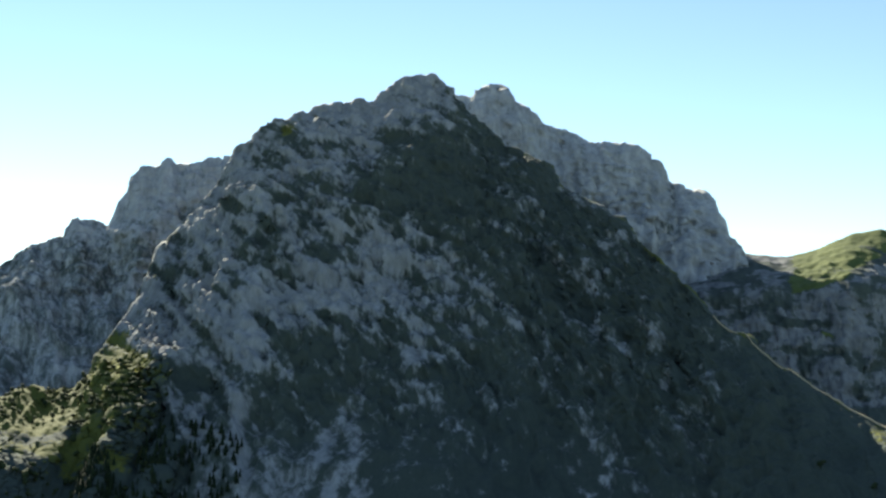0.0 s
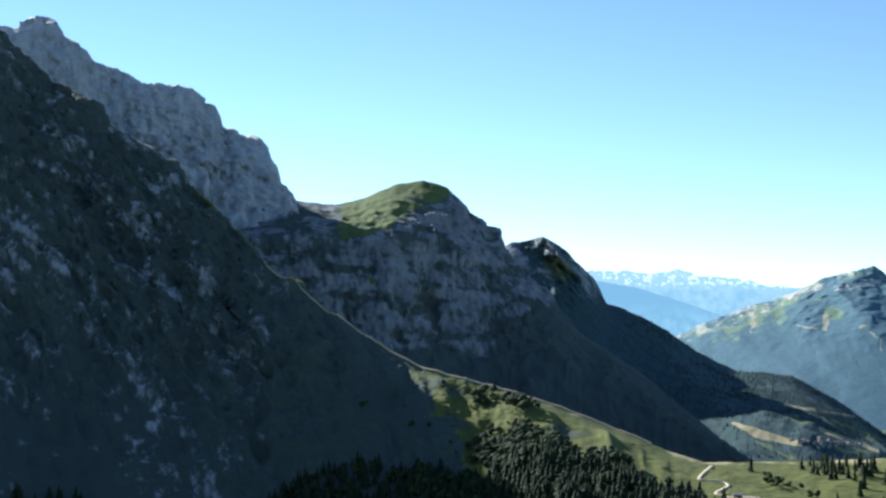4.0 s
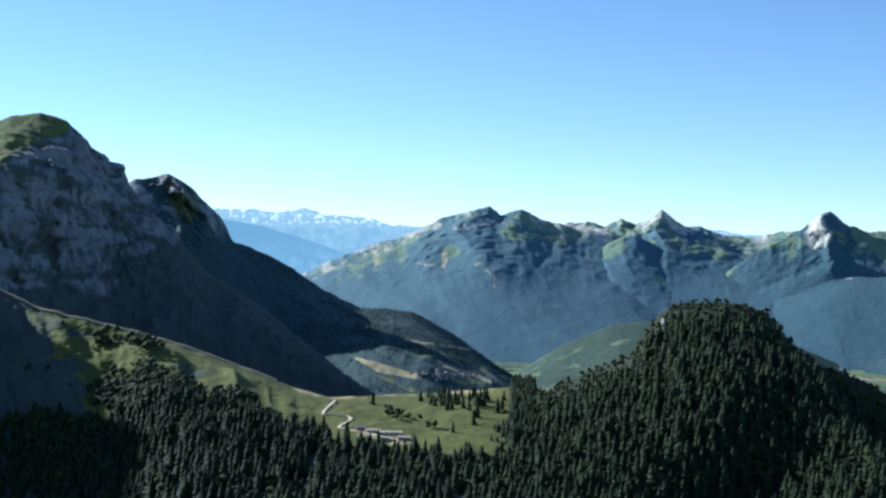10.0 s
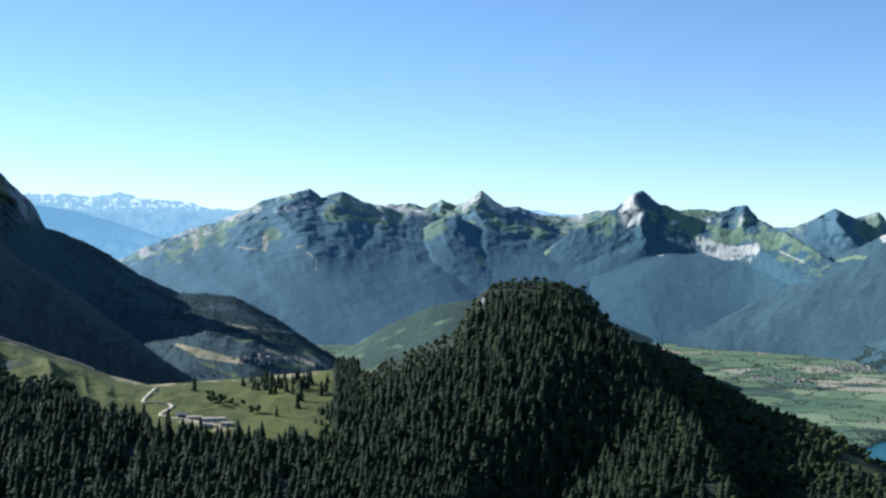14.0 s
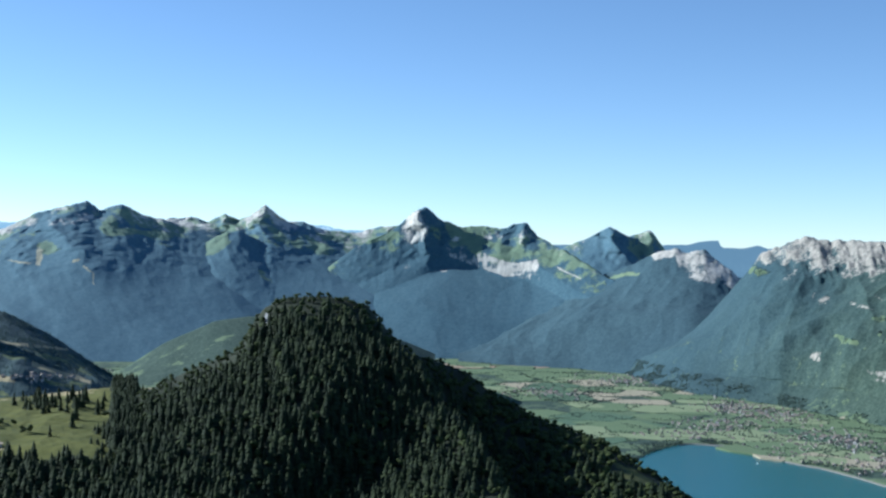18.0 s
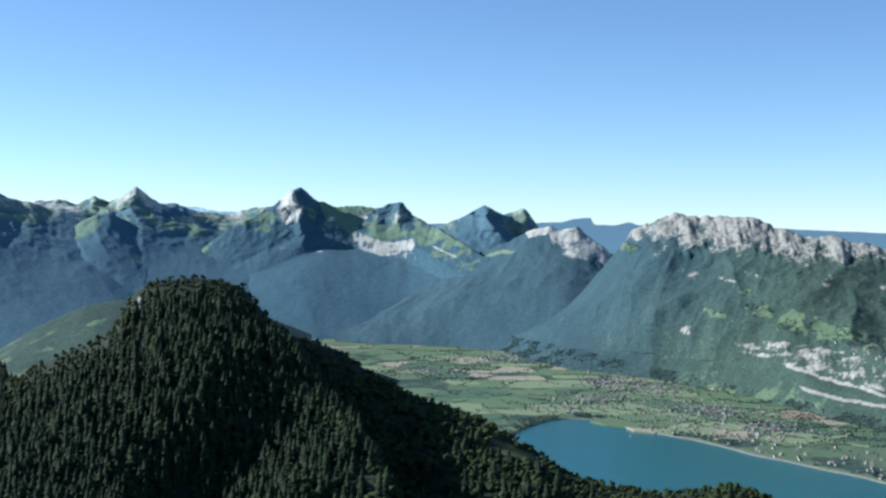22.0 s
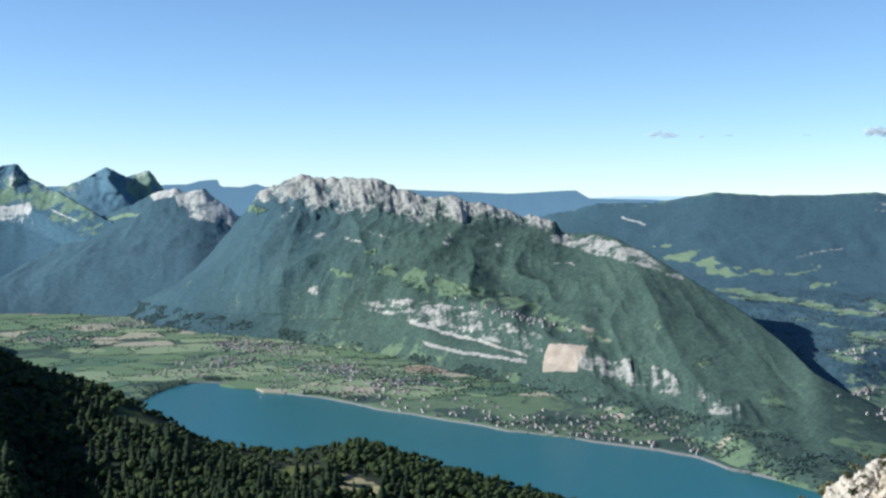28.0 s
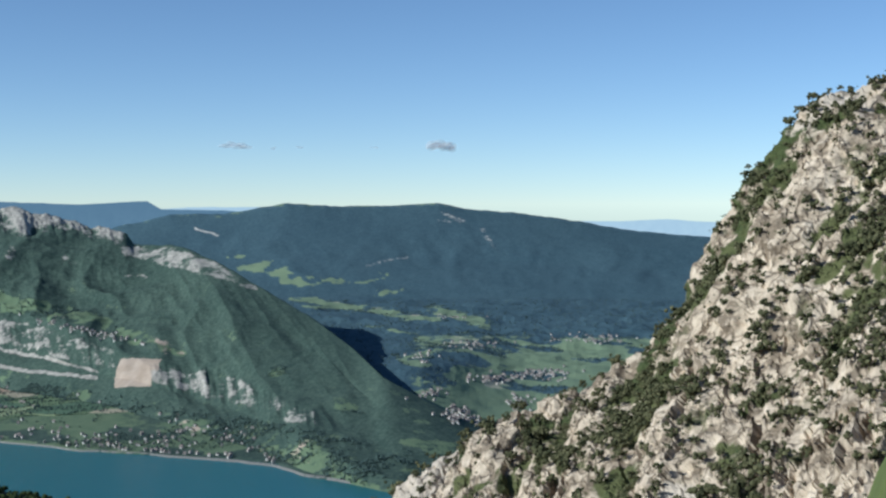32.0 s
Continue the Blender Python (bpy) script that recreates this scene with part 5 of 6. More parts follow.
# ---- trees ----
def tiers(rng_, sides=7, levels=4):
    """A spruce of ragged skirts, one metre tall, with its trunk: vertices and triangles."""
    v, f = [], []
    for k in range(5):
        a = 2 * math.pi * k / 5
        v += [(0.025 * math.cos(a), 0.025 * math.sin(a), -0.06), (0.012 * math.cos(a), 0.012 * math.sin(a), 0.5)]
    for k in range(5):
        a, b = 2 * k, 2 * ((k + 1) % 5)
        f += [(a, b, b + 1), (a, b + 1, a + 1)]
    for l in range(levels):
        z0, z1 = 0.06 + 0.9 * l / levels, 0.06 + 0.9 * (l + 1.55) / levels
        r = 0.25 * (1 - l / (levels + 0.3)) ** 0.85
        i = len(v)
        v.append((rng_.normal(0, 0.01), rng_.normal(0, 0.01), min(z1, 1.0)))
        for k in range(sides):
            a = 2 * math.pi * (k + 0.5 * (l % 2)) / sides + rng_.normal(0, 0.12)
            q_ = r * (1 + rng_.uniform(-0.28, 0.25))
            v.append((q_ * math.cos(a), q_ * math.sin(a), z0 + rng_.uniform(-0.05, 0.03)))
        for k in range(sides):
            f.append((i, i + 1 + k, i + 1 + (k + 1) % sides))
    return np.array(v), np.array(f)


def leafy(rng_, clumps=5, level=1, small=1.0):
    """A broadleaf crown of uneven clumps, one metre tall."""
    v, f = [], []
    for c in range(clumps):
        bm = bmesh.new()
        bmesh.ops.create_icosphere(bm, subdivisions=level, radius=1)
        r = rng_.uniform(0.2, 0.34) * small
        o = np.array((rng_.normal(0, 0.17), rng_.normal(0, 0.17), rng_.uniform(0.3, 0.72))) if c else np.array((0, 0, 0.5))
        i = len(v)
        for w in bm.verts:
            v.append(tuple(o + np.array(w.co) * r * rng_.uniform(0.75, 1.2) * np.array((1, 1, 0.9))))
        bm.verts.index_update()
        f += [tuple(i + w.index for w in t.verts) for t in bm.faces]
        bm.free()
    v = np.array(v)
    i = len(v)
    tr = [(0.03 * math.cos(a) * s_, 0.03 * math.sin(a) * s_, z) for z, s_ in ((-0.08, 1), (0.4, 0.6)) for a in (0, 2.1, 4.2)]
    f += [(i + k, i + (k + 1) % 3, i + 3 + k) for k in range(3)] + [(i + (k + 1) % 3, i + 3 + (k + 1) % 3, i + 3 + k) for k in range(3)]
    return np.concatenate([v, np.array(tr)]), np.array(f)


def woods(name, shapes, places, heights, rng_, material, label, category, round_=True):
    """Many trees joined into one piece of woodland."""
    vs, fs, n = [], [], 0
    kinds = rng_.integers(0, len(shapes), len(places))
    for k, (v, f) in enumerate(shapes):
        pk, hk = places[kinds == k], heights[kinds == k]
        a = rng_.random(len(pk)) * 2 * math.pi
        c, s_ = np.cos(a)[:, None], np.sin(a)[:, None]
        w = hk[:, None] * rng_.uniform(0.85, 1.2, (len(pk), 1))
        x = (v[None, :, 0] * c - v[None, :, 1] * s_) * w + pk[:, 0:1]
        y = (v[None, :, 0] * s_ + v[None, :, 1] * c) * w + pk[:, 1:2]
        z = v[None, :, 2] * hk[:, None] + pk[:, 2:3]
        vs.append(np.stack([x, y, z], -1).reshape(-1, 3))
        fs.append((f[None] + (np.arange(len(pk)) * len(v))[:, None, None]).reshape(-1, 3) + n)
        n += len(pk) * len(v)
    return tagged(new(name, mesh_of(name, np.concatenate(vs), np.concatenate(fs), material, smooth_shade=round_)), label, category, kind="stuff")


M_SPRUCE = plain_material("spruce_needles", (0.008, 0.016, 0.007), (0.027, 0.039, 0.013), 0.3, 0.9, 0.45)
M_LEAF = plain_material("leaves", (0.013, 0.024, 0.007), (0.048, 0.064, 0.016), 0.35, 0.9, 0.3)
M_BARK = plain_material("bark", (0.05, 0.035, 0.025), (0.12, 0.09, 0.06), 3.0)
t_rng = np.random.default_rng(21)
SPRUCES = [tiers(t_rng, 7, 5) for _ in range(6)]
LEAFY = [leafy(t_rng, 4) for _ in range(5)]
SHRUBS = [leafy(t_rng, 14, 1, 0.42) for _ in range(6)]

bare_k = np.maximum(np.maximum(mead_k, dry_k), rock_k) > 0.4
front = np.zeros(K.p.shape[:2])
front[K.crest - 8:] = 1
wk = front * ~bare_k * (K.e > -15) * (K.b > 37.5) * (K.b < 83)
left_k = 1 - smooth(K.b, 50, 56)
under_k = np.interp(K.b, K.b[K.crest], K.e[K.crest]) - K.e
inside_k = smooth(under_k, 0.5, 1.5)
pk = K.spread(3700, wk * (0.25 + 0.75 * left_k) * inside_k * (np.arange(K.p.shape[0]) > K.crest + 2)[:, None], t_rng)
woods("spruce_forest", SPRUCES, pk, 7.0 + 8.5 * t_rng.random(len(pk)) ** 1.6, t_rng, M_SPRUCE, "dense dark spruce forest on the knoll", "forest")


def low_k(p):
    """Smaller trees towards the skyline of the knoll."""
    b_, e_ = np.degrees(np.arctan2(p[:, 0], p[:, 1])), np.degrees(np.arctan2(p[:, 2] - H, np.hypot(p[:, 0], p[:, 1])))
    return 0.6 + 0.4 * smooth(np.interp(b_, K.b[K.crest], K.e[K.crest]) - e_, 0.1, 1.2)


pk = K.spread(8200, wk * (0.55 + 0.45 * (1 - left_k)) * (1 + 0.9 * (1 - inside_k)), t_rng)
woods("mixed_forest", LEAFY, pk, (4.0 + 4.6 * t_rng.random(len(pk)) ** 1.3) * low_k(pk), t_rng, M_LEAF, "mixed broadleaf forest on the flank above the lake", "forest")
wa = np.zeros(A.p.shape[:2])
wa[A.crest:] = 1
low_a = np.interp(A.b, [12, 15, 19, 20.4, 22, 24, 27, 30, 33, 36, 40, 44], [-8.6, -7.2, -7.4, -7.8, -7.3, -6.7, -7.4, -8.2, -8.8, -9.2, -9.2, -9.2])
wa_f = wa * (A.e < low_a) * (A.e > -14.5) * (A.b > 12)
pa = A.spread(1100, wa_f * (0.15 + 1.4 * smooth(fbm(A.p, 45, 3, 906), 0.0, 0.3)), t_rng)
woods("broadleaf_trees", LEAFY, pa, t_rng.uniform(5, 9.5, len(pa)), t_rng, M_LEAF, "broadleaf trees mixed into the forest below the pasture", "trees")
pa = A.spread(3600, wa_f, t_rng)
woods("spruce_forest", SPRUCES, pa, 8.0 + 8.0 * t_rng.random(len(pa)) ** 1.5, t_rng, M_SPRUCE, "dark spruce forest below the pasture", "forest")
hollow = sum(np.exp(-((A.b - b_) / wb_) ** 2 - ((A.e - e_) / we_) ** 2) for b_, e_, wb_, we_ in ((21.4, -4.25, 0.8, 0.28), (22.6, -4.6, 0.5, 0.25), (22.9, -5.7, 0.6, 0.75), (21.5, -6.3, 0.8, 0.7), (24.2, -6.4, 0.5, 0.4), (26.0, -7.0, 1.2, 0.25), (22.4, -7.0, 1.3, 0.35)))
wa_s = wa * (A.e < crest_a - 0.3) * (A.e > low_a) * (A.b > 15) * (A.b < 29) * (hollow ** 1.5 + 0.008)
M_SCRUB = plain_material("scrub_leaves", (0.018, 0.027, 0.011), (0.05, 0.062, 0.022), 0.35, 0.9, 0.4)
wa_s = wa_s * (0.15 + smooth(nz2 + nz, -0.2, 0.25)) + 0.05 * wa * (A.b > -20) * (A.b < -11.5) * (A.e < -1.6) * (A.e > -9) * smooth(nz2 + nz, -0.05, 0.3)
pa = A.spread(1500, wa_s, t_rng)
woods("scrub", LEAFY, pa, 2.2 + 6.0 * t_rng.random(len(pa)) ** 1.3, t_rng, M_SCRUB, "dark bushes scattered over the grassy slope", "bushes")


wd = np.zeros(D.p.shape[:2])
wd[D.crest:] = 1
wd = wd * (D.b > 27) * (D.b < 40) * (D.e > -7.5) * (np.maximum(dry_d, mead_d) < 0.4) * (0.3 + smooth(fbm(D.p, 70, 3, 909), -0.1, 0.3))
pd_ = D.spread(5200, wd, t_rng)
# Needles blued to match the haze painted on the slope.
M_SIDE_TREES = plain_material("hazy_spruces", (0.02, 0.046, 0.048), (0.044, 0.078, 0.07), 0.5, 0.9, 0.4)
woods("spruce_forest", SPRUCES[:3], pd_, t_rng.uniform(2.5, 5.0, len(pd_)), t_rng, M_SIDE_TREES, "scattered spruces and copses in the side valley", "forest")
wl = wa * (A.b > -15) * (A.b < -8.2) * (A.e < np.minimum(-3.2 - 0.3 * (A.b + 12), line(A.b, [(-13, -5.6), (-11.5, -3)]))) * (A.e > -10) * (0.1 + smooth(nz, -0.1, 0.3)) + 1.5 * wa * (A.b > 1.5) * (A.b < 4.5) * (A.e < -8.3) * (A.e > -9.5)
pl_ = A.spread(520, wl, t_rng)
woods("spruce_forest", SPRUCES, pl_, t_rng.uniform(7, 13, len(pl_)), t_rng, M_SPRUCE, "spruces climbing the foot of the rocky mountain", "forest")


def tree_thing(name, shape, material, label, height, place, group):
    v, f = shape
    n = 10 if name == "spruce_tree" else 6
    trunk_n = np.arange(len(v)) < n if name == "spruce_tree" else np.arange(len(v)) >= len(v) - n
    root = new(name)
    root.location = place
    for part_name, keep, mat_ in (("trunk", trunk_n, M_BARK), ("crown", ~trunk_n, material)):
        idx = np.cumsum(keep) - 1
        tri = f[keep[f].all(axis=1)]
        ob = new(part_name, mesh_of(part_name, v[keep] * height, idx[tri], mat_, smooth_shade=False))
        ob.parent = root
    return tagged(root, label, "tree", group)


proto = [tree_thing("spruce_tree", SPRUCES[i], M_SPRUCE, "lone dark spruce casting a shadow on the pasture", 9 + 1.5 * i, (0, 0, -50), "spruces on the pasture") for i in range(3)]
proto += [tree_thing("broadleaf_tree", LEAFY[i], M_LEAF, "round broadleaf tree on the pasture by the farm", 5 + i, (0, 0, -50), "broadleaf trees by the farm") for i in range(2)]
used = set()


def plant(i, b, e):
    spot = A.hit(b, e)
    turn = pose(*spot, 0, 0, t_rng.uniform(0, 360))
    if i in used:
        ob = copy_thing(proto[i], turn)
    else:
        ob = proto[i]
        ob.matrix_world = turn
        used.add(i)
    ob.scale = [t_rng.uniform(0.8, 1.15)] * 3


for b, e in ((32.4, -6.85), (38.1, -6.5), (37.8, -7.1), (36.8, -7.6), (36.9, -7.3), (35.9, -7.95), (38.0, -6.9), (36.6, -7.0)):
    plant(int(t_rng.integers(0, 3)), b, e)
for _ in range(34):
    plant(int(t_rng.integers(0, 3)), t_rng.uniform(34.4, 37.4), t_rng.uniform(-7.05, -6.45))
for _ in range(18):
    b = t_rng.uniform(33.0, 35.2)
    plant(3 + int(t_rng.integers(0, 2)), b, -7.2 - 0.28 * (b - 33) + t_rng.uniform(-0.15, 0.15))
block = wa * (A.b > 38.35) * (A.b < 39.35) * (A.e > -8.6)
pb = A.spread(420, block, t_rng)
woods("spruce_plantation", SPRUCES, pb, t_rng.uniform(10, 13, len(pb)), t_rng, M_SPRUCE, "straight-edged block of planted spruces", "forest")
block = wa * (A.b > 39.2) * (A.b < 44) * (A.e > -9.3) * (fbm(A.p, 40, 3, 905) + 0.25 * smooth(A.b, 40, 41.5) > 0.02)
pb = A.spread(700, block, t_rng)
woods("spruce_forest", SPRUCES, pb, t_rng.uniform(8, 12, len(pb)), t_rng, M_SPRUCE, "spruces at the edge of the pasture", "forest")

# ---- shrubs on the near rock ----
rk = np.zeros(N.p.shape[:2])
rk[N.crest - 2:] = 1
M_SHRUB = plain_material("shrub_leaves", (0.036, 0.04, 0.016), (0.115, 0.11, 0.052), 2.0, 0.9, 0.6)
ps = N.spread(4400, rk * (N.e > -16) * (0.09 + 0.55 * gully * smooth(fbm(q, 5, 3, 525), -0.15, 0.25) + 0.5 * smooth(fbm(slant, 6, 4, 523, 0.6) + 0.4 * nn, 0.1, 0.4)), t_rng)
woods("shrubs", SHRUBS, ps, 0.4 + 2.1 * t_rng.random(len(ps)) ** 2.2, t_rng, M_SHRUB, "low dark juniper and pine shrubs on the rock", "shrubs", False)

# ---- pasture: track, farm ----
M_TRACK = plain_material("gravel_track", (0.46, 0.36, 0.25), (0.58, 0.47, 0.34), 0.8)
M_WALL = plain_material("pale_plaster", (0.36, 0.34, 0.31), (0.5, 0.475, 0.43), 0.6, 0.9)
M_ROOFS = [plain_material("roof_" + n, a, b, 0.9, 0.85) for n, a, b in (("tile", (0.24, 0.18, 0.15), (0.34, 0.265, 0.225)), ("brown", (0.19, 0.155, 0.135), (0.29, 0.245, 0.215)), ("grey", (0.22, 0.22, 0.22), (0.36, 0.35, 0.34)))]
M_SHEET = plain_material("sheet_metal_roof", (0.46, 0.36, 0.26), (0.57, 0.46, 0.35), 0.5, 0.85)
M_WOOD = plain_material("weathered_boards", (0.16, 0.11, 0.07), (0.28, 0.2, 0.13), 1.2)
M_GLASS = plain_material("dark_panes", (0.02, 0.025, 0.03), (0.05, 0.055, 0.06), 2.0, 0.2)


def part(name, bm, material, parent, label=""):
    me = bpy.data.meshes.new(name)
    bm.to_mesh(me)
    bm.free()
    me.materials.append(material)
    ob = new(name, me)
    ob.parent = parent
    return tagged(ob, label)


def box(bm, x0, x1, y0, y1, z0, z1):
    v = [bm.verts.new((x, y, z)) for z in (z0, z1) for x, y in ((x0, y0), (x1, y0), (x1, y1), (x0, y1))]
    for f in ((3, 2, 1, 0), (4, 5, 6, 7), (0, 1, 5, 4), (1, 2, 6, 5), (2, 3, 7, 6), (3, 0, 4, 7)):
        bm.faces.new([v[i] for i in f])


def gable_walls(l, w, h, rise, base=2.5):
    bm = bmesh.new()
    ring = [bm.verts.new((x, y, z)) for z in (-base, h) for x, y in ((-l / 2, -w / 2), (l / 2, -w / 2), (l / 2, w / 2), (-l / 2, w / 2))]
    a, b = bm.verts.new((-l / 2, 0, h + rise)), bm.verts.new((l / 2, 0, h + rise))
    for f in ((0, 1, 5, 4), (2, 3, 7, 6)):
        bm.faces.new([ring[i] for i in f])
    bm.faces.new([ring[1], ring[2], ring[6], b, ring[5]])
    bm.faces.new([ring[3], ring[0], ring[4], a, ring[7]])
    return bm


def gable_roof(l, w, h, rise, over, thick):
    bm = bmesh.new()
    k = rise / (w / 2)
    for sgn in (-1, 1):
        e, c = sgn * (w / 2 + over), 0.0
        pts = [(-l / 2 - over, e, h - over * k), (l / 2 + over, e, h - over * k), (l / 2 + over, c, h + rise), (-l / 2 - over, c, h + rise)]
        lo = [bm.verts.new(q_) for q_ in pts]
        hi = [bm.verts.new((x, y, z + thick)) for x, y, z in pts]
        bm.faces.new(hi if sgn < 0 else hi[::-1])
        bm.faces.new(lo[::-1] if sgn < 0 else lo)
        for i in range(4):
            j = (i + 1) % 4
            bm.faces.new((lo[i], lo[j], hi[j], hi[i]))
    return bm


def farm_building(l, w, h, rise, place, turn, roof_m, wall_m, label):
    root = new("farm_building")
    root.matrix_world = pose(*place, 0, 0, turn)
    part("wall", gable_walls(l, w, h, rise), wall_m, root)
    part("roof", gable_roof(l, w, h, rise, 0.5, 0.18), roof_m, root, "pale weathered roof")
    for sgn in (-1, 1):
        for i in range(int(l // 3.5)):
            x = -l / 2 + 1.8 + 3.5 * i
            bm = bmesh.new()
            box(bm, x - 0.5, x + 0.5, sgn * (w / 2 + 0.02) - 0.05, sgn * (w / 2 + 0.02) + 0.05, 0.8, 1.9)
            part("window", bm, M_GLASS, root)
    bm = bmesh.new()
    box(bm, l / 2 - 0.05, l / 2 + 0.08, -1.1, 1.1, -0.2, 2.3)
    part("door", bm, M_WOOD, root)
    return tagged(root, label, "building", "farm buildings on the saddle")


for l, w, h, rise, b, e, turn, rm, wm in ((15, 6, 1.9, 0.55, 33.2, -8.1, -31, M_SHEET, M_WALL), (9, 5, 1.8, 0.45, 32.4, -8.02, -27, M_SHEET, M_WALL), (7, 4.5, 1.8, 0.45, 33.75, -8.3, -36, M_SHEET, M_WALL),
                                           (6, 4, 1.7, 0.8, 31.9, -7.92, -20, M_ROOFS[2], M_WOOD), (6, 4, 1.8, 0.4, 33.0, -8.34, -30, M_SHEET, M_WALL)):
    farm_building(l, w, h, rise, A.hit(b, e), turn, rm, wm, "low stone farm building with a pale roof on the saddle")


def track(name, points, width, label):
    """A gravel way laid on the hillside."""
    pts = np.array(points, float)
    k = np.linspace(0, len(pts) - 1, len(pts) * 9)
    bb, ee = np.interp(k, range(len(pts)), pts[:, 0]), np.interp(k, range(len(pts)), pts[:, 1])
    w = np.hanning(9)
    bb, ee = (np.convolve(np.pad(q_, 4, "edge"), w / w.sum(), "valid") for q_ in (bb, ee))
    c = np.array([A.hit(b, e) for b, e in zip(bb, ee)])
    w5 = np.hanning(11)
    c = np.stack([np.convolve(np.pad(c[:, i], 5, "edge"), w5 / w5.sum(), "valid") for i in range(3)], -1)
    t_ = np.gradient(c, axis=0)
    side = np.stack([t_[:, 1], -t_[:, 0], 0 * t_[:, 0]], -1)
    side /= np.linalg.norm(side, axis=1, keepdims=True) + 1e-9
    up = np.array((0, 0, 1))
    rows_ = [c + side * width * f + up * z for f, z in ((-0.62, -1.5), (-0.5, 0.5), (0, 0.6), (0.5, 0.5), (0.62, -1.5))]
    p = np.stack(rows_, 1)
    i = np.arange(len(c) * 5).reshape(len(c), 5)
    qd = np.stack([i[:-1, :-1], i[1:, :-1], i[1:, 1:], i[:-1, 1:]], -1).reshape(-1, 4)
    tagged(new(name, mesh_of(name, p.reshape(-1, 3), qd, M_TRACK)), label, "track", kind="structure")


track("road", [(30.85, -6.68), (30.5, -7.0), (30.25, -7.3), (30.7, -7.3), (31.35, -7.35), (31.55, -7.5), (31.2, -7.7), (30.95, -7.85), (31.5, -7.95), (32.2, -8.05), (33.0, -8.25), (33.7, -8.35)], 2.5, "pale gravel track winding over the saddle")
M_PATH = plain_material("trodden_grass", (0.38, 0.30, 0.18), (0.48, 0.39, 0.26), 0.6)
cols_ = np.where((A.b[A.crest] > 11.6) & (A.b[A.crest] < 28.5))[0][::3]
c_ = A.p[A.crest + 1, cols_]
pr = np.stack([c_ + np.array((0, 0, z)) - (c_ * np.array((1, 1, 0))) / np.linalg.norm(c_[:, :2], axis=1)[:, None] * o for o, z in ((-1.6, 0.1), (-1.2, 0.95), (1.4, 0.8), (2.3, -0.7))], 1)
pi_ = np.arange(len(cols_) * 4).reshape(-1, 4)
tagged(new("path", mesh_of("path", pr.reshape(-1, 3), np.stack([pi_[:-1, :-1], pi_[1:, :-1], pi_[1:, 1:], pi_[:-1, 1:]], -1).reshape(-1, 4), M_PATH)), "pale trodden path along the grassy crest", "path", kind="structure")

# ---- valley floor: fields, hedges, houses ----
v_rng = np.random.default_rng(33)
FIELD_M = [plain_material("field_" + n, a, b, 0.12) for n, a, b in (("grass", (0.115, 0.165, 0.085), (0.155, 0.21, 0.108)), ("pale_grass", (0.2, 0.245, 0.13), (0.26, 0.3, 0.165)), ("stubble", (0.31, 0.28, 0.19), (0.39, 0.34, 0.24)), ("crop", (0.075, 0.13, 0.075), (0.11, 0.165, 0.1)), ("bare_soil", (0.30, 0.22, 0.15), (0.36, 0.27, 0.19)))]
FIELD_L = ("green meadow on the valley floor", "pale mown meadow on the valley floor", "straw-coloured stubble field", "dark green crop field", "bare brown field")
hedge_spots = []


def shore_at(b):
    return float(np.interp(b, gdeg[0], far_shore[140]))


def field(b, d, l, w, turn, kind_):
    c = sv(b, 0, d)
    ca, sa = math.cos(radians(turn)), math.sin(radians(turn))
    z = 1.9 + v_rng.uniform(0, 0.7)
    n = 10
    ring = []
    for i in range(n):
        a = 2 * math.pi * (i + 0.5) / n
        x, y = max(-1, min(1, 1.35 * math.cos(a))) * l / 2, max(-1, min(1, 1.35 * math.sin(a))) * w / 2
        x, y = x * v_rng.uniform(0.9, 1.08), y * v_rng.uniform(0.88, 1.1)
        ring.append((c[0] + x * ca - y * sa, c[1] + x * sa + y * ca))
    bm = bmesh.new()
    top = [bm.verts.new((x, y, z)) for x, y in ring]
    low = [bm.verts.new((x, y, -1.0)) for x, y in ring]
    bm.faces.new(top)
    for i in range(n):
        j = (i + 1) % n
        bm.faces.new((low[i], low[j], top[j], top[i]))
    me = bpy.data.meshes.new("field")
    bm.to_mesh(me)
    bm.free()
    me.materials.append(FIELD_M[kind_])
    tagged(new("field", me), FIELD_L[kind_], "field", "fields on the valley floor", "structure")
    for i in range(n):
        if v_rng.random() < 0.42:
            (x0, y0), (x1, y1) = ring[i], ring[(i + 1) % n]
            m_ = max(2, int(math.hypot(x1 - x0, y1 - y0) / 6))
            hedge_spots.extend((x0 + (x1 - x0) * k / m_, y0 + (y1 - y0) * k / m_, 1.6) for k in range(m_))


for _ in range(210):
    b = v_rng.uniform(52.5, 80)
    foot = float(np.interp(b, [52, 63, 66.2, 69.1, 71.5, 74, 77.7, 80], [3900, 3700, 2900, 2700, 2450, 2230, 2020, 1850]))
    lo = shore_at(b) + 60
    if foot - max(lo, 2000) < 60:
        continue
    field(b, v_rng.uniform(max(lo, 2000), foot), v_rng.uniform(70, 190), v_rng.uniform(60, 150), v_rng.uniform(0, 180), int(v_rng.choice(5, p=[0.42, 0.3, 0.06, 0.19, 0.03])))
for _ in range(14):
    b = v_rng.uniform(36.5, 39)
    field(b, v_rng.uniform(2900, 3300), v_rng.uniform(50, 110), v_rng.uniform(35, 80), v_rng.uniform(-25, 25) - b, int(v_rng.choice(3)))
hp = np.array(hedge_spots) + v_rng.normal(0, 1.2, (len(hedge_spots), 3)) * np.array((1, 1, 0))
extra = []
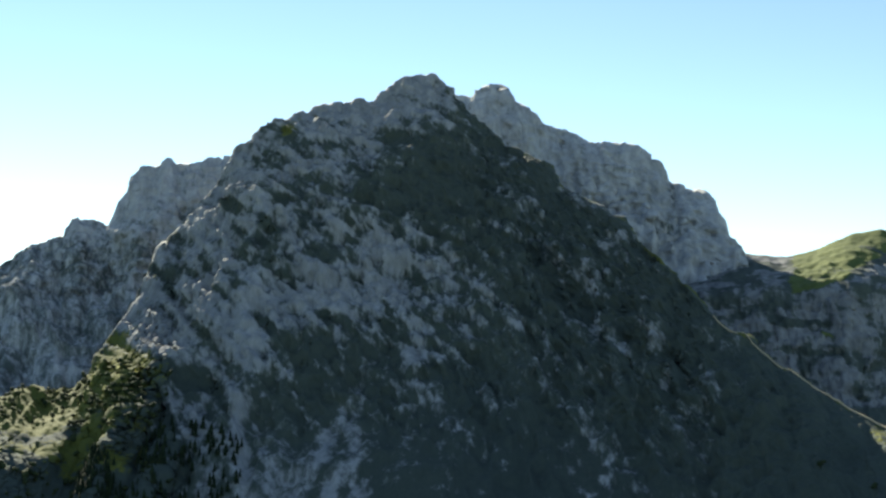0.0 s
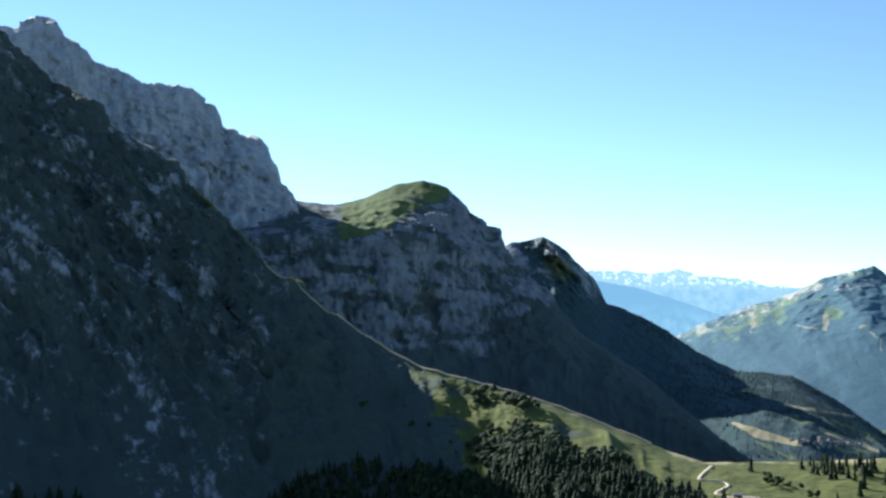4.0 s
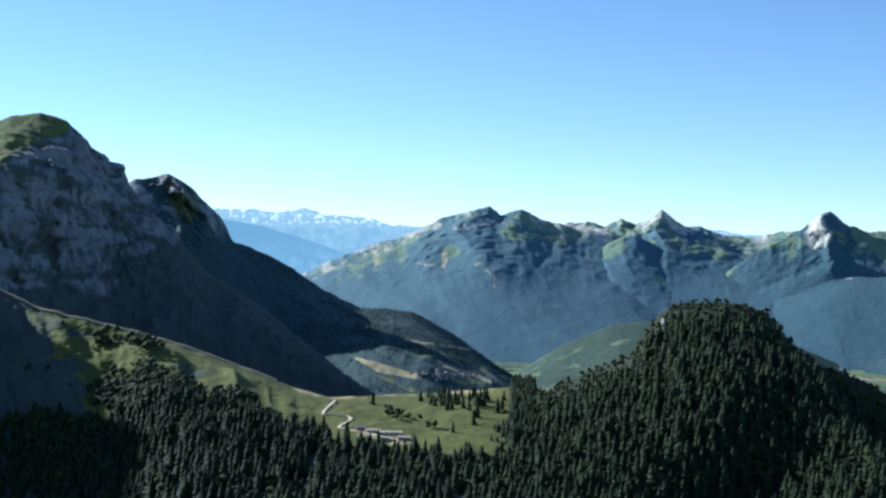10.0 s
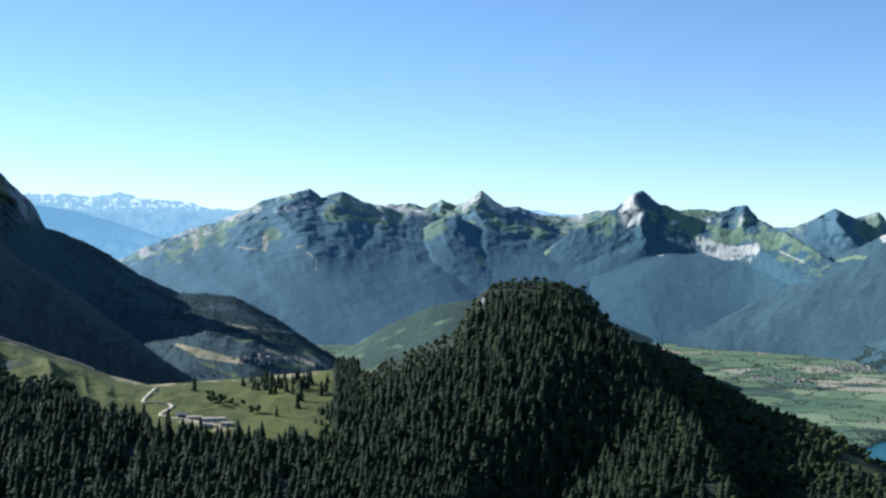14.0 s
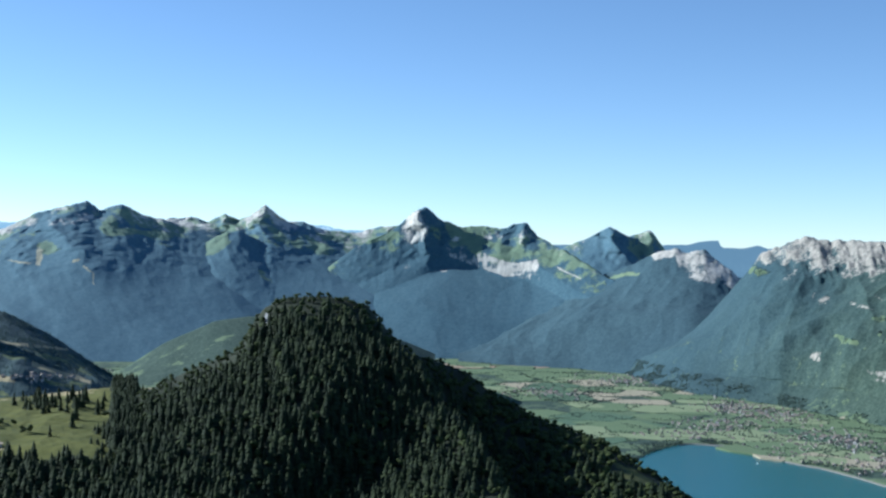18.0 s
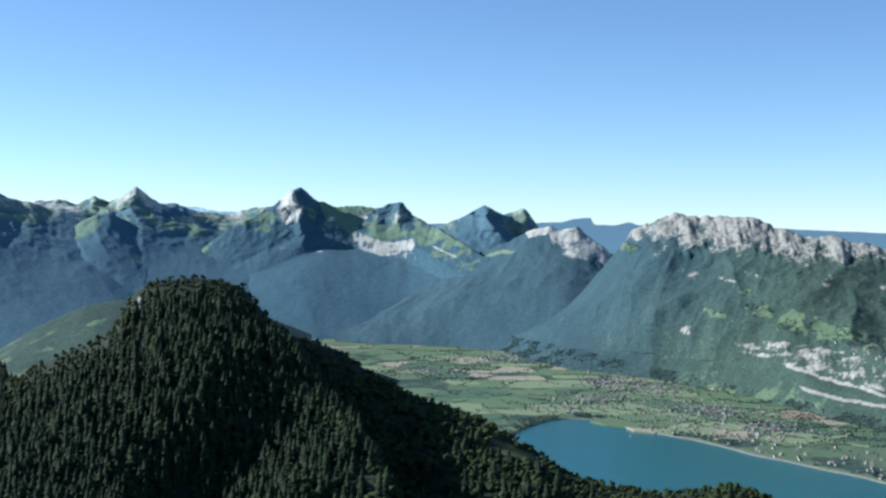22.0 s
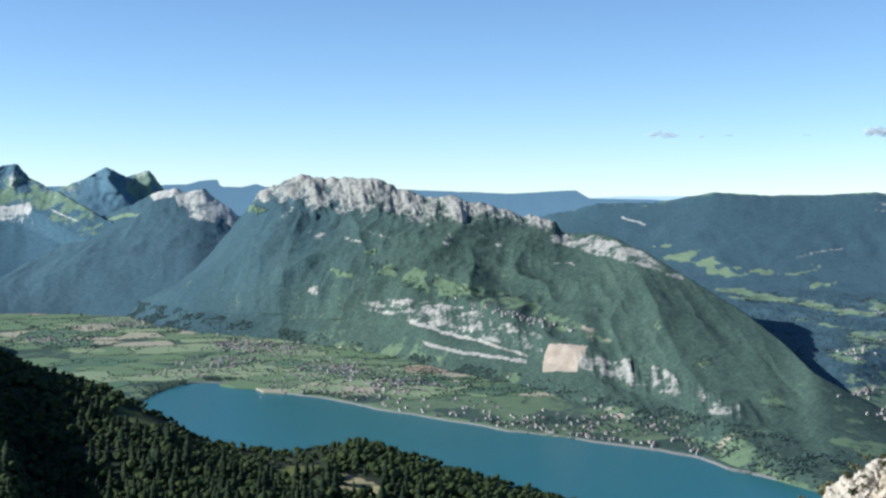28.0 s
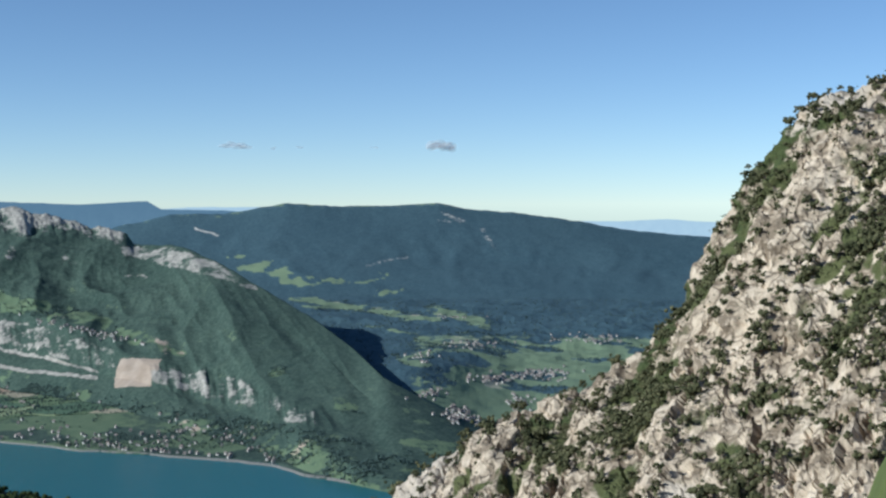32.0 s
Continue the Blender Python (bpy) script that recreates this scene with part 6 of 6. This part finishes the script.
for _ in range(700):
    b = v_rng.uniform(53, 80)
    extra.append(sv(b, 0, v_rng.uniform(shore_at(b) + 8, min(3700, shore_at(b) + 1700))) * (1, 1, 0) + (0, 0, 1.4))
for _ in range(120):
    b, lean, long_ = v_rng.uniform(53, 79), v_rng.uniform(0, math.pi), v_rng.uniform(25, 110)
    c = sv(b, 0, v_rng.uniform(shore_at(b) + 40, min(3750, shore_at(b) + 1700))) * (1, 1, 0) + (0, 0, 1.3)
    for _ in range(int(long_ * 0.55)):
        o, w_ = v_rng.normal(0, long_ * 0.5), v_rng.normal(0, long_ * 0.1)
        extra.append(c + (math.cos(lean) * o - math.sin(lean) * w_, math.sin(lean) * o + math.cos(lean) * w_, 0))
for b_, d_, r_, n_ in ((63.6, 60, 1.3, 520), (65.6, 110, 0.9, 520), (68.5, 40, 1.4, 260), (73.5, 30, 2.0, 260), (61.6, 90, 0.7, 260)):
    for _ in range(n_):
        b = v_rng.normal(b_, r_)
        extra.append(sv(b, 0, shore_at(b) + 14 + abs(v_rng.normal(0, d_))) * (1, 1, 0) + (0, 0, 1.3))
for _ in range(2400):
    b = v_rng.uniform(77, 92.5)
    extra.append(sv(b, 0, shore_at(min(b, 91)) + 14 + v_rng.uniform(0, 330)) * (1, 1, 0) + (0, 0, 1.2))
cl = fbm(np.array(extra), 120, 3, 777)
hp = np.concatenate([hp, np.array(extra)[cl > -0.1]])
hp = hp[np.hypot(hp[:, 0], hp[:, 1]) > np.interp(np.degrees(np.arctan2(hp[:, 0], hp[:, 1])), gdeg[0], far_shore[140]) + 9]
M_HEDGE = plain_material("hedge_leaves", (0.03, 0.05, 0.045), (0.062, 0.09, 0.075), 0.5, 0.9, 0.5)
woods("hedgerows", [leafy(v_rng, 2, 1) for _ in range(4)], hp, v_rng.uniform(2.6, 5.2, len(hp)), v_rng, M_HEDGE, "hedges and small groves between the fields", "hedges")

wv = np.zeros(V.p.shape[:2])
wv[V.crest + 10:] = 1
wv = wv * (V.b > 84) * (V.b < 105) * (np.maximum(mead_v, dry_v) < 0.45) * (0.12 + (open_v > 0.15)) * (V.e < -4.1)
pv = V.spread(4200, wv, v_rng)
woods("valley_trees", [leafy(v_rng, 2, 1) for _ in range(4)], pv, v_rng.uniform(2.4, 4.8, len(pv)), v_rng, M_HEDGE, "hedges and groves between the meadows of the side valley", "trees")

we = np.zeros(E.p.shape[:2])
we[E.crest:] = 1
groves = smooth(fbm(E.p, 40, 3, 911), -0.05, 0.2)
we = we * (E.b < 91) * (quarry < 0.2) * (rock_e < 0.45) * (0.06 + groves) * ((E.e < -7.6 - 0.2 * (E.b - 76)) * 1.0 + 0.5 * (open_e > 0.15))
M_GROVE = plain_material("grove_leaves", (0.045, 0.074, 0.066), (0.08, 0.116, 0.098), 0.5, 0.9, 0.4)
pe = E.spread(7000, we, v_rng)
pe = pe[pe[:, 2] > 0.5]
woods("hillside_trees", [leafy(v_rng, 2, 1) for _ in range(4)], pe, v_rng.uniform(2.2, 4.6, len(pe)), v_rng, M_GROVE, "groves and single trees among the meadows above the lake", "trees")

# pale shore line and a small boat
M_SHORE = plain_material("pebble_shore", (0.16, 0.155, 0.135), (0.27, 0.258, 0.23), 0.4)
sb_ = np.linspace(62.5, 91.5, 260)
sd_ = np.array([shore_at(b) for b in sb_])
wide_ = 1.6 + 1.6 * fbm(np.stack([sb_, 0 * sb_, 0 * sb_], -1), 2.0, 3, 913) + 3 * smooth(sb_, 78, 84)
sr_ = np.radians(sb_)
sp_ = np.stack([np.stack([np.sin(sr_) * (sd_ + o * wide_ + 1), np.cos(sr_) * (sd_ + o * wide_ + 1), 0 * sr_ + z], -1) for o, z in ((-1.2, -0.8), (-0.8, 0.25), (0.6, 1.75), (1.3, 1.0))], 1)
si_ = np.arange(260 * 4).reshape(-1, 4)
tagged(new("shore", mesh_of("shore", sp_.reshape(-1, 3), np.stack([si_[:-1, :-1], si_[1:, :-1], si_[1:, 1:], si_[:-1, 1:]], -1).reshape(-1, 4), M_SHORE)), "narrow pale pebble shore of the lake", "shore", kind="structure")
M_BOAT = plain_material("white_hull", (0.7, 0.7, 0.68), (0.8, 0.8, 0.78), 1.0, 0.4)


def boat(b, e, turn):
    root = new("boat")
    root.matrix_world = pose(*(sv(b, 0, H / math.tan(radians(-e))) * (1, 1, 0)), 0, 0, turn)
    bm = bmesh.new()
    rings = [[bm.verts.new((x, y * w_, z)) for y, z in ((-1, 0.55), (-0.6, -0.3), (0.6, -0.3), (1, 0.55))] for x, w_ in ((-2.2, 0.8), (0, 0.95), (1.6, 0.6), (2.7, 0.08))]
    for r0, r1 in zip(rings[:-1], rings[1:]):
        for i in range(3):
            bm.faces.new((r0[i], r0[i + 1], r1[i + 1], r1[i]))
        bm.faces.new((r0[0], r1[0], r1[3], r0[3]))
    bm.faces.new(rings[0][::-1])
    part("hull", bm, M_BOAT, root)
    bm = bmesh.new()
    box(bm, -0.9, 0.6, -0.55, 0.55, 0.5, 1.25)
    part("cabin", bm, M_BOAT, root)
    tagged(root, "small white motor boat on the open lake", "boat")


boat(65.73, -8.66, 35)

HOUSES = []
for i in range(6):
    l, w, h = 3.4 + 0.5 * i, 3.3 + 0.3 * (i % 3), 2.0 + 0.3 * (i % 2)
    root = new("house", bpy.data.meshes.new("house"))
    bm = gable_walls(l, w, h, 1.5, 3.5)
    bm.to_mesh(root.data)
    bm.free()
    root.data.materials.append(M_WALL)
    part("roof", gable_roof(l, w, h, 1.5, 0.35, 0.15), M_ROOFS[(0, 1, 2, 2, 1, 0)[i]], root)
    tagged(root, ("small pale house with a tiled gable roof", "small pale house with a brown gable roof", "small pale house with a grey gable roof", "small pale house with a grey gable roof", "small pale house with a brown gable roof", "small pale house with a tiled gable roof")[i], "house", "houses of the lakeside villages")
    HOUSES.append(root)
taken = set()


spare, made_ = [], []


def house(x, y, z):
    if len(made_) >= 290 or v_rng.random() < 0.62:
        spare.append((x, y, z, v_rng.uniform(0, math.pi)))
        return
    made_.append(1)
    i = int(v_rng.integers(0, 6))
    m_ = pose(x, y, z, 0, 0, v_rng.uniform(0, 180))
    if i in taken:
        copy_thing(HOUSES[i], m_)
    else:
        HOUSES[i].matrix_world = m_
        taken.add(i)


PLAIN_VILLAGES = ((64.8, -6.4, 0.8, 0.16, 150), (66.6, -6.6, 0.7, 0.16, 110), (64.3, -7.1, 1.0, 0.15, 90), (69.4, -7.5, 0.8, 0.2, 110), (71.5, -8.3, 1.1, 0.25, 130), (60.4, -5.45, 0.8, 0.1, 90), (56.6, -6.05, 0.9, 0.12, 90), (62.7, -7.6, 0.9, 0.12, 50), (61.5, -5.28, 1.0, 0.1, 60), (67.8, -7.6, 1.2, 0.25, 70))
VALLEY_VILLAGES = ((92.5, -9.1, 0.45, 0.2, 60), (94.0, -7.5, 0.8, 0.1, 55), (96.2, -7.3, 0.6, 0.15, 55), (90.9, -6.6, 0.4, 0.1, 16), (98.2, -5.8, 0.8, 0.12, 50), (91.3, -8.2, 0.3, 0.12, 22), (95.2, -8.6, 0.4, 0.2, 30), (92.3, -4.7, 0.4, 0.08, 20), (93.2, -6.1, 0.6, 0.12, 30), (37.9, -5.3, 0.4, 0.12, 40))
for b, e, sb, se, n in PLAIN_VILLAGES + VALLEY_VILLAGES:
    for _ in range(n):
        bb, he = v_rng.normal(b, sb), min(v_rng.normal(e, se), -4.9)
        if bb > 88:
            p = (V if he > float(np.interp(bb, E.b[E.crest], E.e[E.crest])) + 0.1 or bb > 94.5 else E).hit(bb, he)
            house(p[0], p[1], float(p[2]) + 0.2)
            continue
        d = 298 / math.tan(radians(-he))
        if bb < 90 and bb > 60 and d < shore_at(bb) + 15:
            d = shore_at(bb) + v_rng.uniform(15, 120)
        p = sv(bb, 0, d)
        house(p[0], p[1], 1.6)
for _ in range(34):
    p = D.hit(v_rng.normal(35.4, 0.8), v_rng.normal(-5.55, 0.07))
    house(p[0], p[1], float(p[2]) + 0.2)
for _ in range(150):
    b = v_rng.uniform(66, 85) if v_rng.random() < 0.6 else v_rng.normal(78.5, 2.0)
    p = sv(b, 0, shore_at(b) + 12 + abs(v_rng.normal(0, 80)))
    j = int(np.argmin(np.abs(E.b[E.crest] - b)))
    dd = math.hypot(p[0], p[1])
    k = int(np.argmin(np.abs(E.d[E.crest:, j] - dd))) + E.crest
    house(p[0], p[1], max(1.6, float(E.p[k, j, 2])) if abs(E.d[k, j] - dd) < 10 else 1.6)

for _ in range(190):
    b = v_rng.uniform(71, 84)
    e = -8.5 - 0.21 * (b - 76) + v_rng.normal(0, 0.32)
    if v_rng.random() < 0.28:
        b = v_rng.normal(77.3, 1.2)
        e = -5.35 - 0.27 * (b - 77.3) + v_rng.normal(0, 0.1)
    p = E.hit(b, e)
    if p[2] > 1.0:
        house(p[0], p[1], float(p[2]) + 0.2)


def far_houses():
    """The remaining small houses, joined."""
    bodies, roofs = [], []
    for data, out in ((HOUSES[0].data, bodies), (HOUSES[0].children[0].data, roofs)):
        v = np.array([w.co for w in data.vertices])
        for x, y, z, a in spare:
            c, q_ = math.cos(a), math.sin(a)
            out.append(np.stack([v[:, 0] * c - v[:, 1] * q_ + x, v[:, 0] * q_ + v[:, 1] * c + y, v[:, 2] + z], -1))
    for name, parts, data, m_ in (("village_walls", bodies, HOUSES[0].data, M_WALL), ("village_roofs", roofs, HOUSES[0].children[0].data, M_ROOFS[1])):
        n = len(data.vertices)
        faces = [tuple(k * n + i for i in f.vertices) for k in range(len(parts)) for f in data.polygons]
        me = bpy.data.meshes.new(name)
        me.from_pydata(np.concatenate(parts).tolist(), [], faces)
        me.materials.append(m_)
        tagged(new(name, me), "walls and roofs of many small village houses", "houses", kind="stuff")


far_houses()

# ---- clouds ----
m_cloud, ct, cb = nodes_of("cloud_vapour")
cb.inputs["Base Color"].default_value, cb.inputs["Roughness"].default_value = (0.86, 0.82, 0.79, 1), 1.0
c_tl, c_mix = ct.nodes.new("ShaderNodeBsdfTranslucent"), ct.nodes.new("ShaderNodeMixShader")
c_tl.inputs[0].default_value = (0.8, 0.75, 0.74, 1)
ct.links.new(cb.outputs[0], c_mix.inputs[1])
ct.links.new(c_tl.outputs[0], c_mix.inputs[2])
c_tr, c_mx = ct.nodes.new("ShaderNodeBsdfTransparent"), ct.nodes.new("ShaderNodeMixShader")
c_mx.inputs[0].default_value = 0.17
ct.links.new(c_tr.outputs[0], c_mx.inputs[1])
ct.links.new(c_mix.outputs[0], c_mx.inputs[2])
ct.links.new(c_mx.outputs[0], ct.nodes["Material Output"].inputs[0])
c_rng = np.random.default_rng(5)
for b, e, wide, tall, n in ((83.0, 2.47, 115, 24, 8), (84.6, 2.38, 26, 13, 3), (85.7, 2.42, 36, 10, 3), (88.9, 2.42, 34, 8, 3), (91.8, 2.45, 120, 46, 10)):
    c = sv(b, e, 4600)
    along = np.array((math.cos(radians(b)), -math.sin(radians(b)), 0))
    bm = bmesh.new()
    for i_ in range(n):
        u = -0.9 + 1.8 * (i_ + c_rng.uniform(0.1, 0.9)) / n
        arch = math.sqrt(1 - 0.9 * u * u)
        r = wide * c_rng.uniform(0.13, 0.24) * (0.4 + 0.6 * arch)
        h_ = min(r, tall * 0.3) * c_rng.uniform(0.7, 1.1)
        o = c + along * wide * 0.42 * u + np.array((0, 0, 1)) * (tall * 0.5 * arch * c_rng.uniform(-0.25, 0.8) - 0.12 * tall * u) + np.array((along[1], -along[0], 0)) * wide * c_rng.uniform(-0.2, 0.2)
        made = bmesh.ops.create_icosphere(bm, subdivisions=2, radius=1)["verts"]
        for w in made:
            k_ = 1 + 0.35 * noise.noise(w.co * 1.6 + Vector(o * 0.03))
            w.co = Vector(o + along * w.co.x * r * k_ + np.array((0, 0, 1)) * w.co.z * h_ * k_ + np.array((along[1], -along[0], 0)) * w.co.y * r * k_)
    me = bpy.data.meshes.new("cloud")
    bm.to_mesh(me)
    bm.free()
    for q_ in me.polygons:
        q_.use_smooth = True
    me.materials.append(m_cloud)
    tagged(new("cloud", me), "small thin greyish cloud floating above the hills", "cloud", "small clouds")
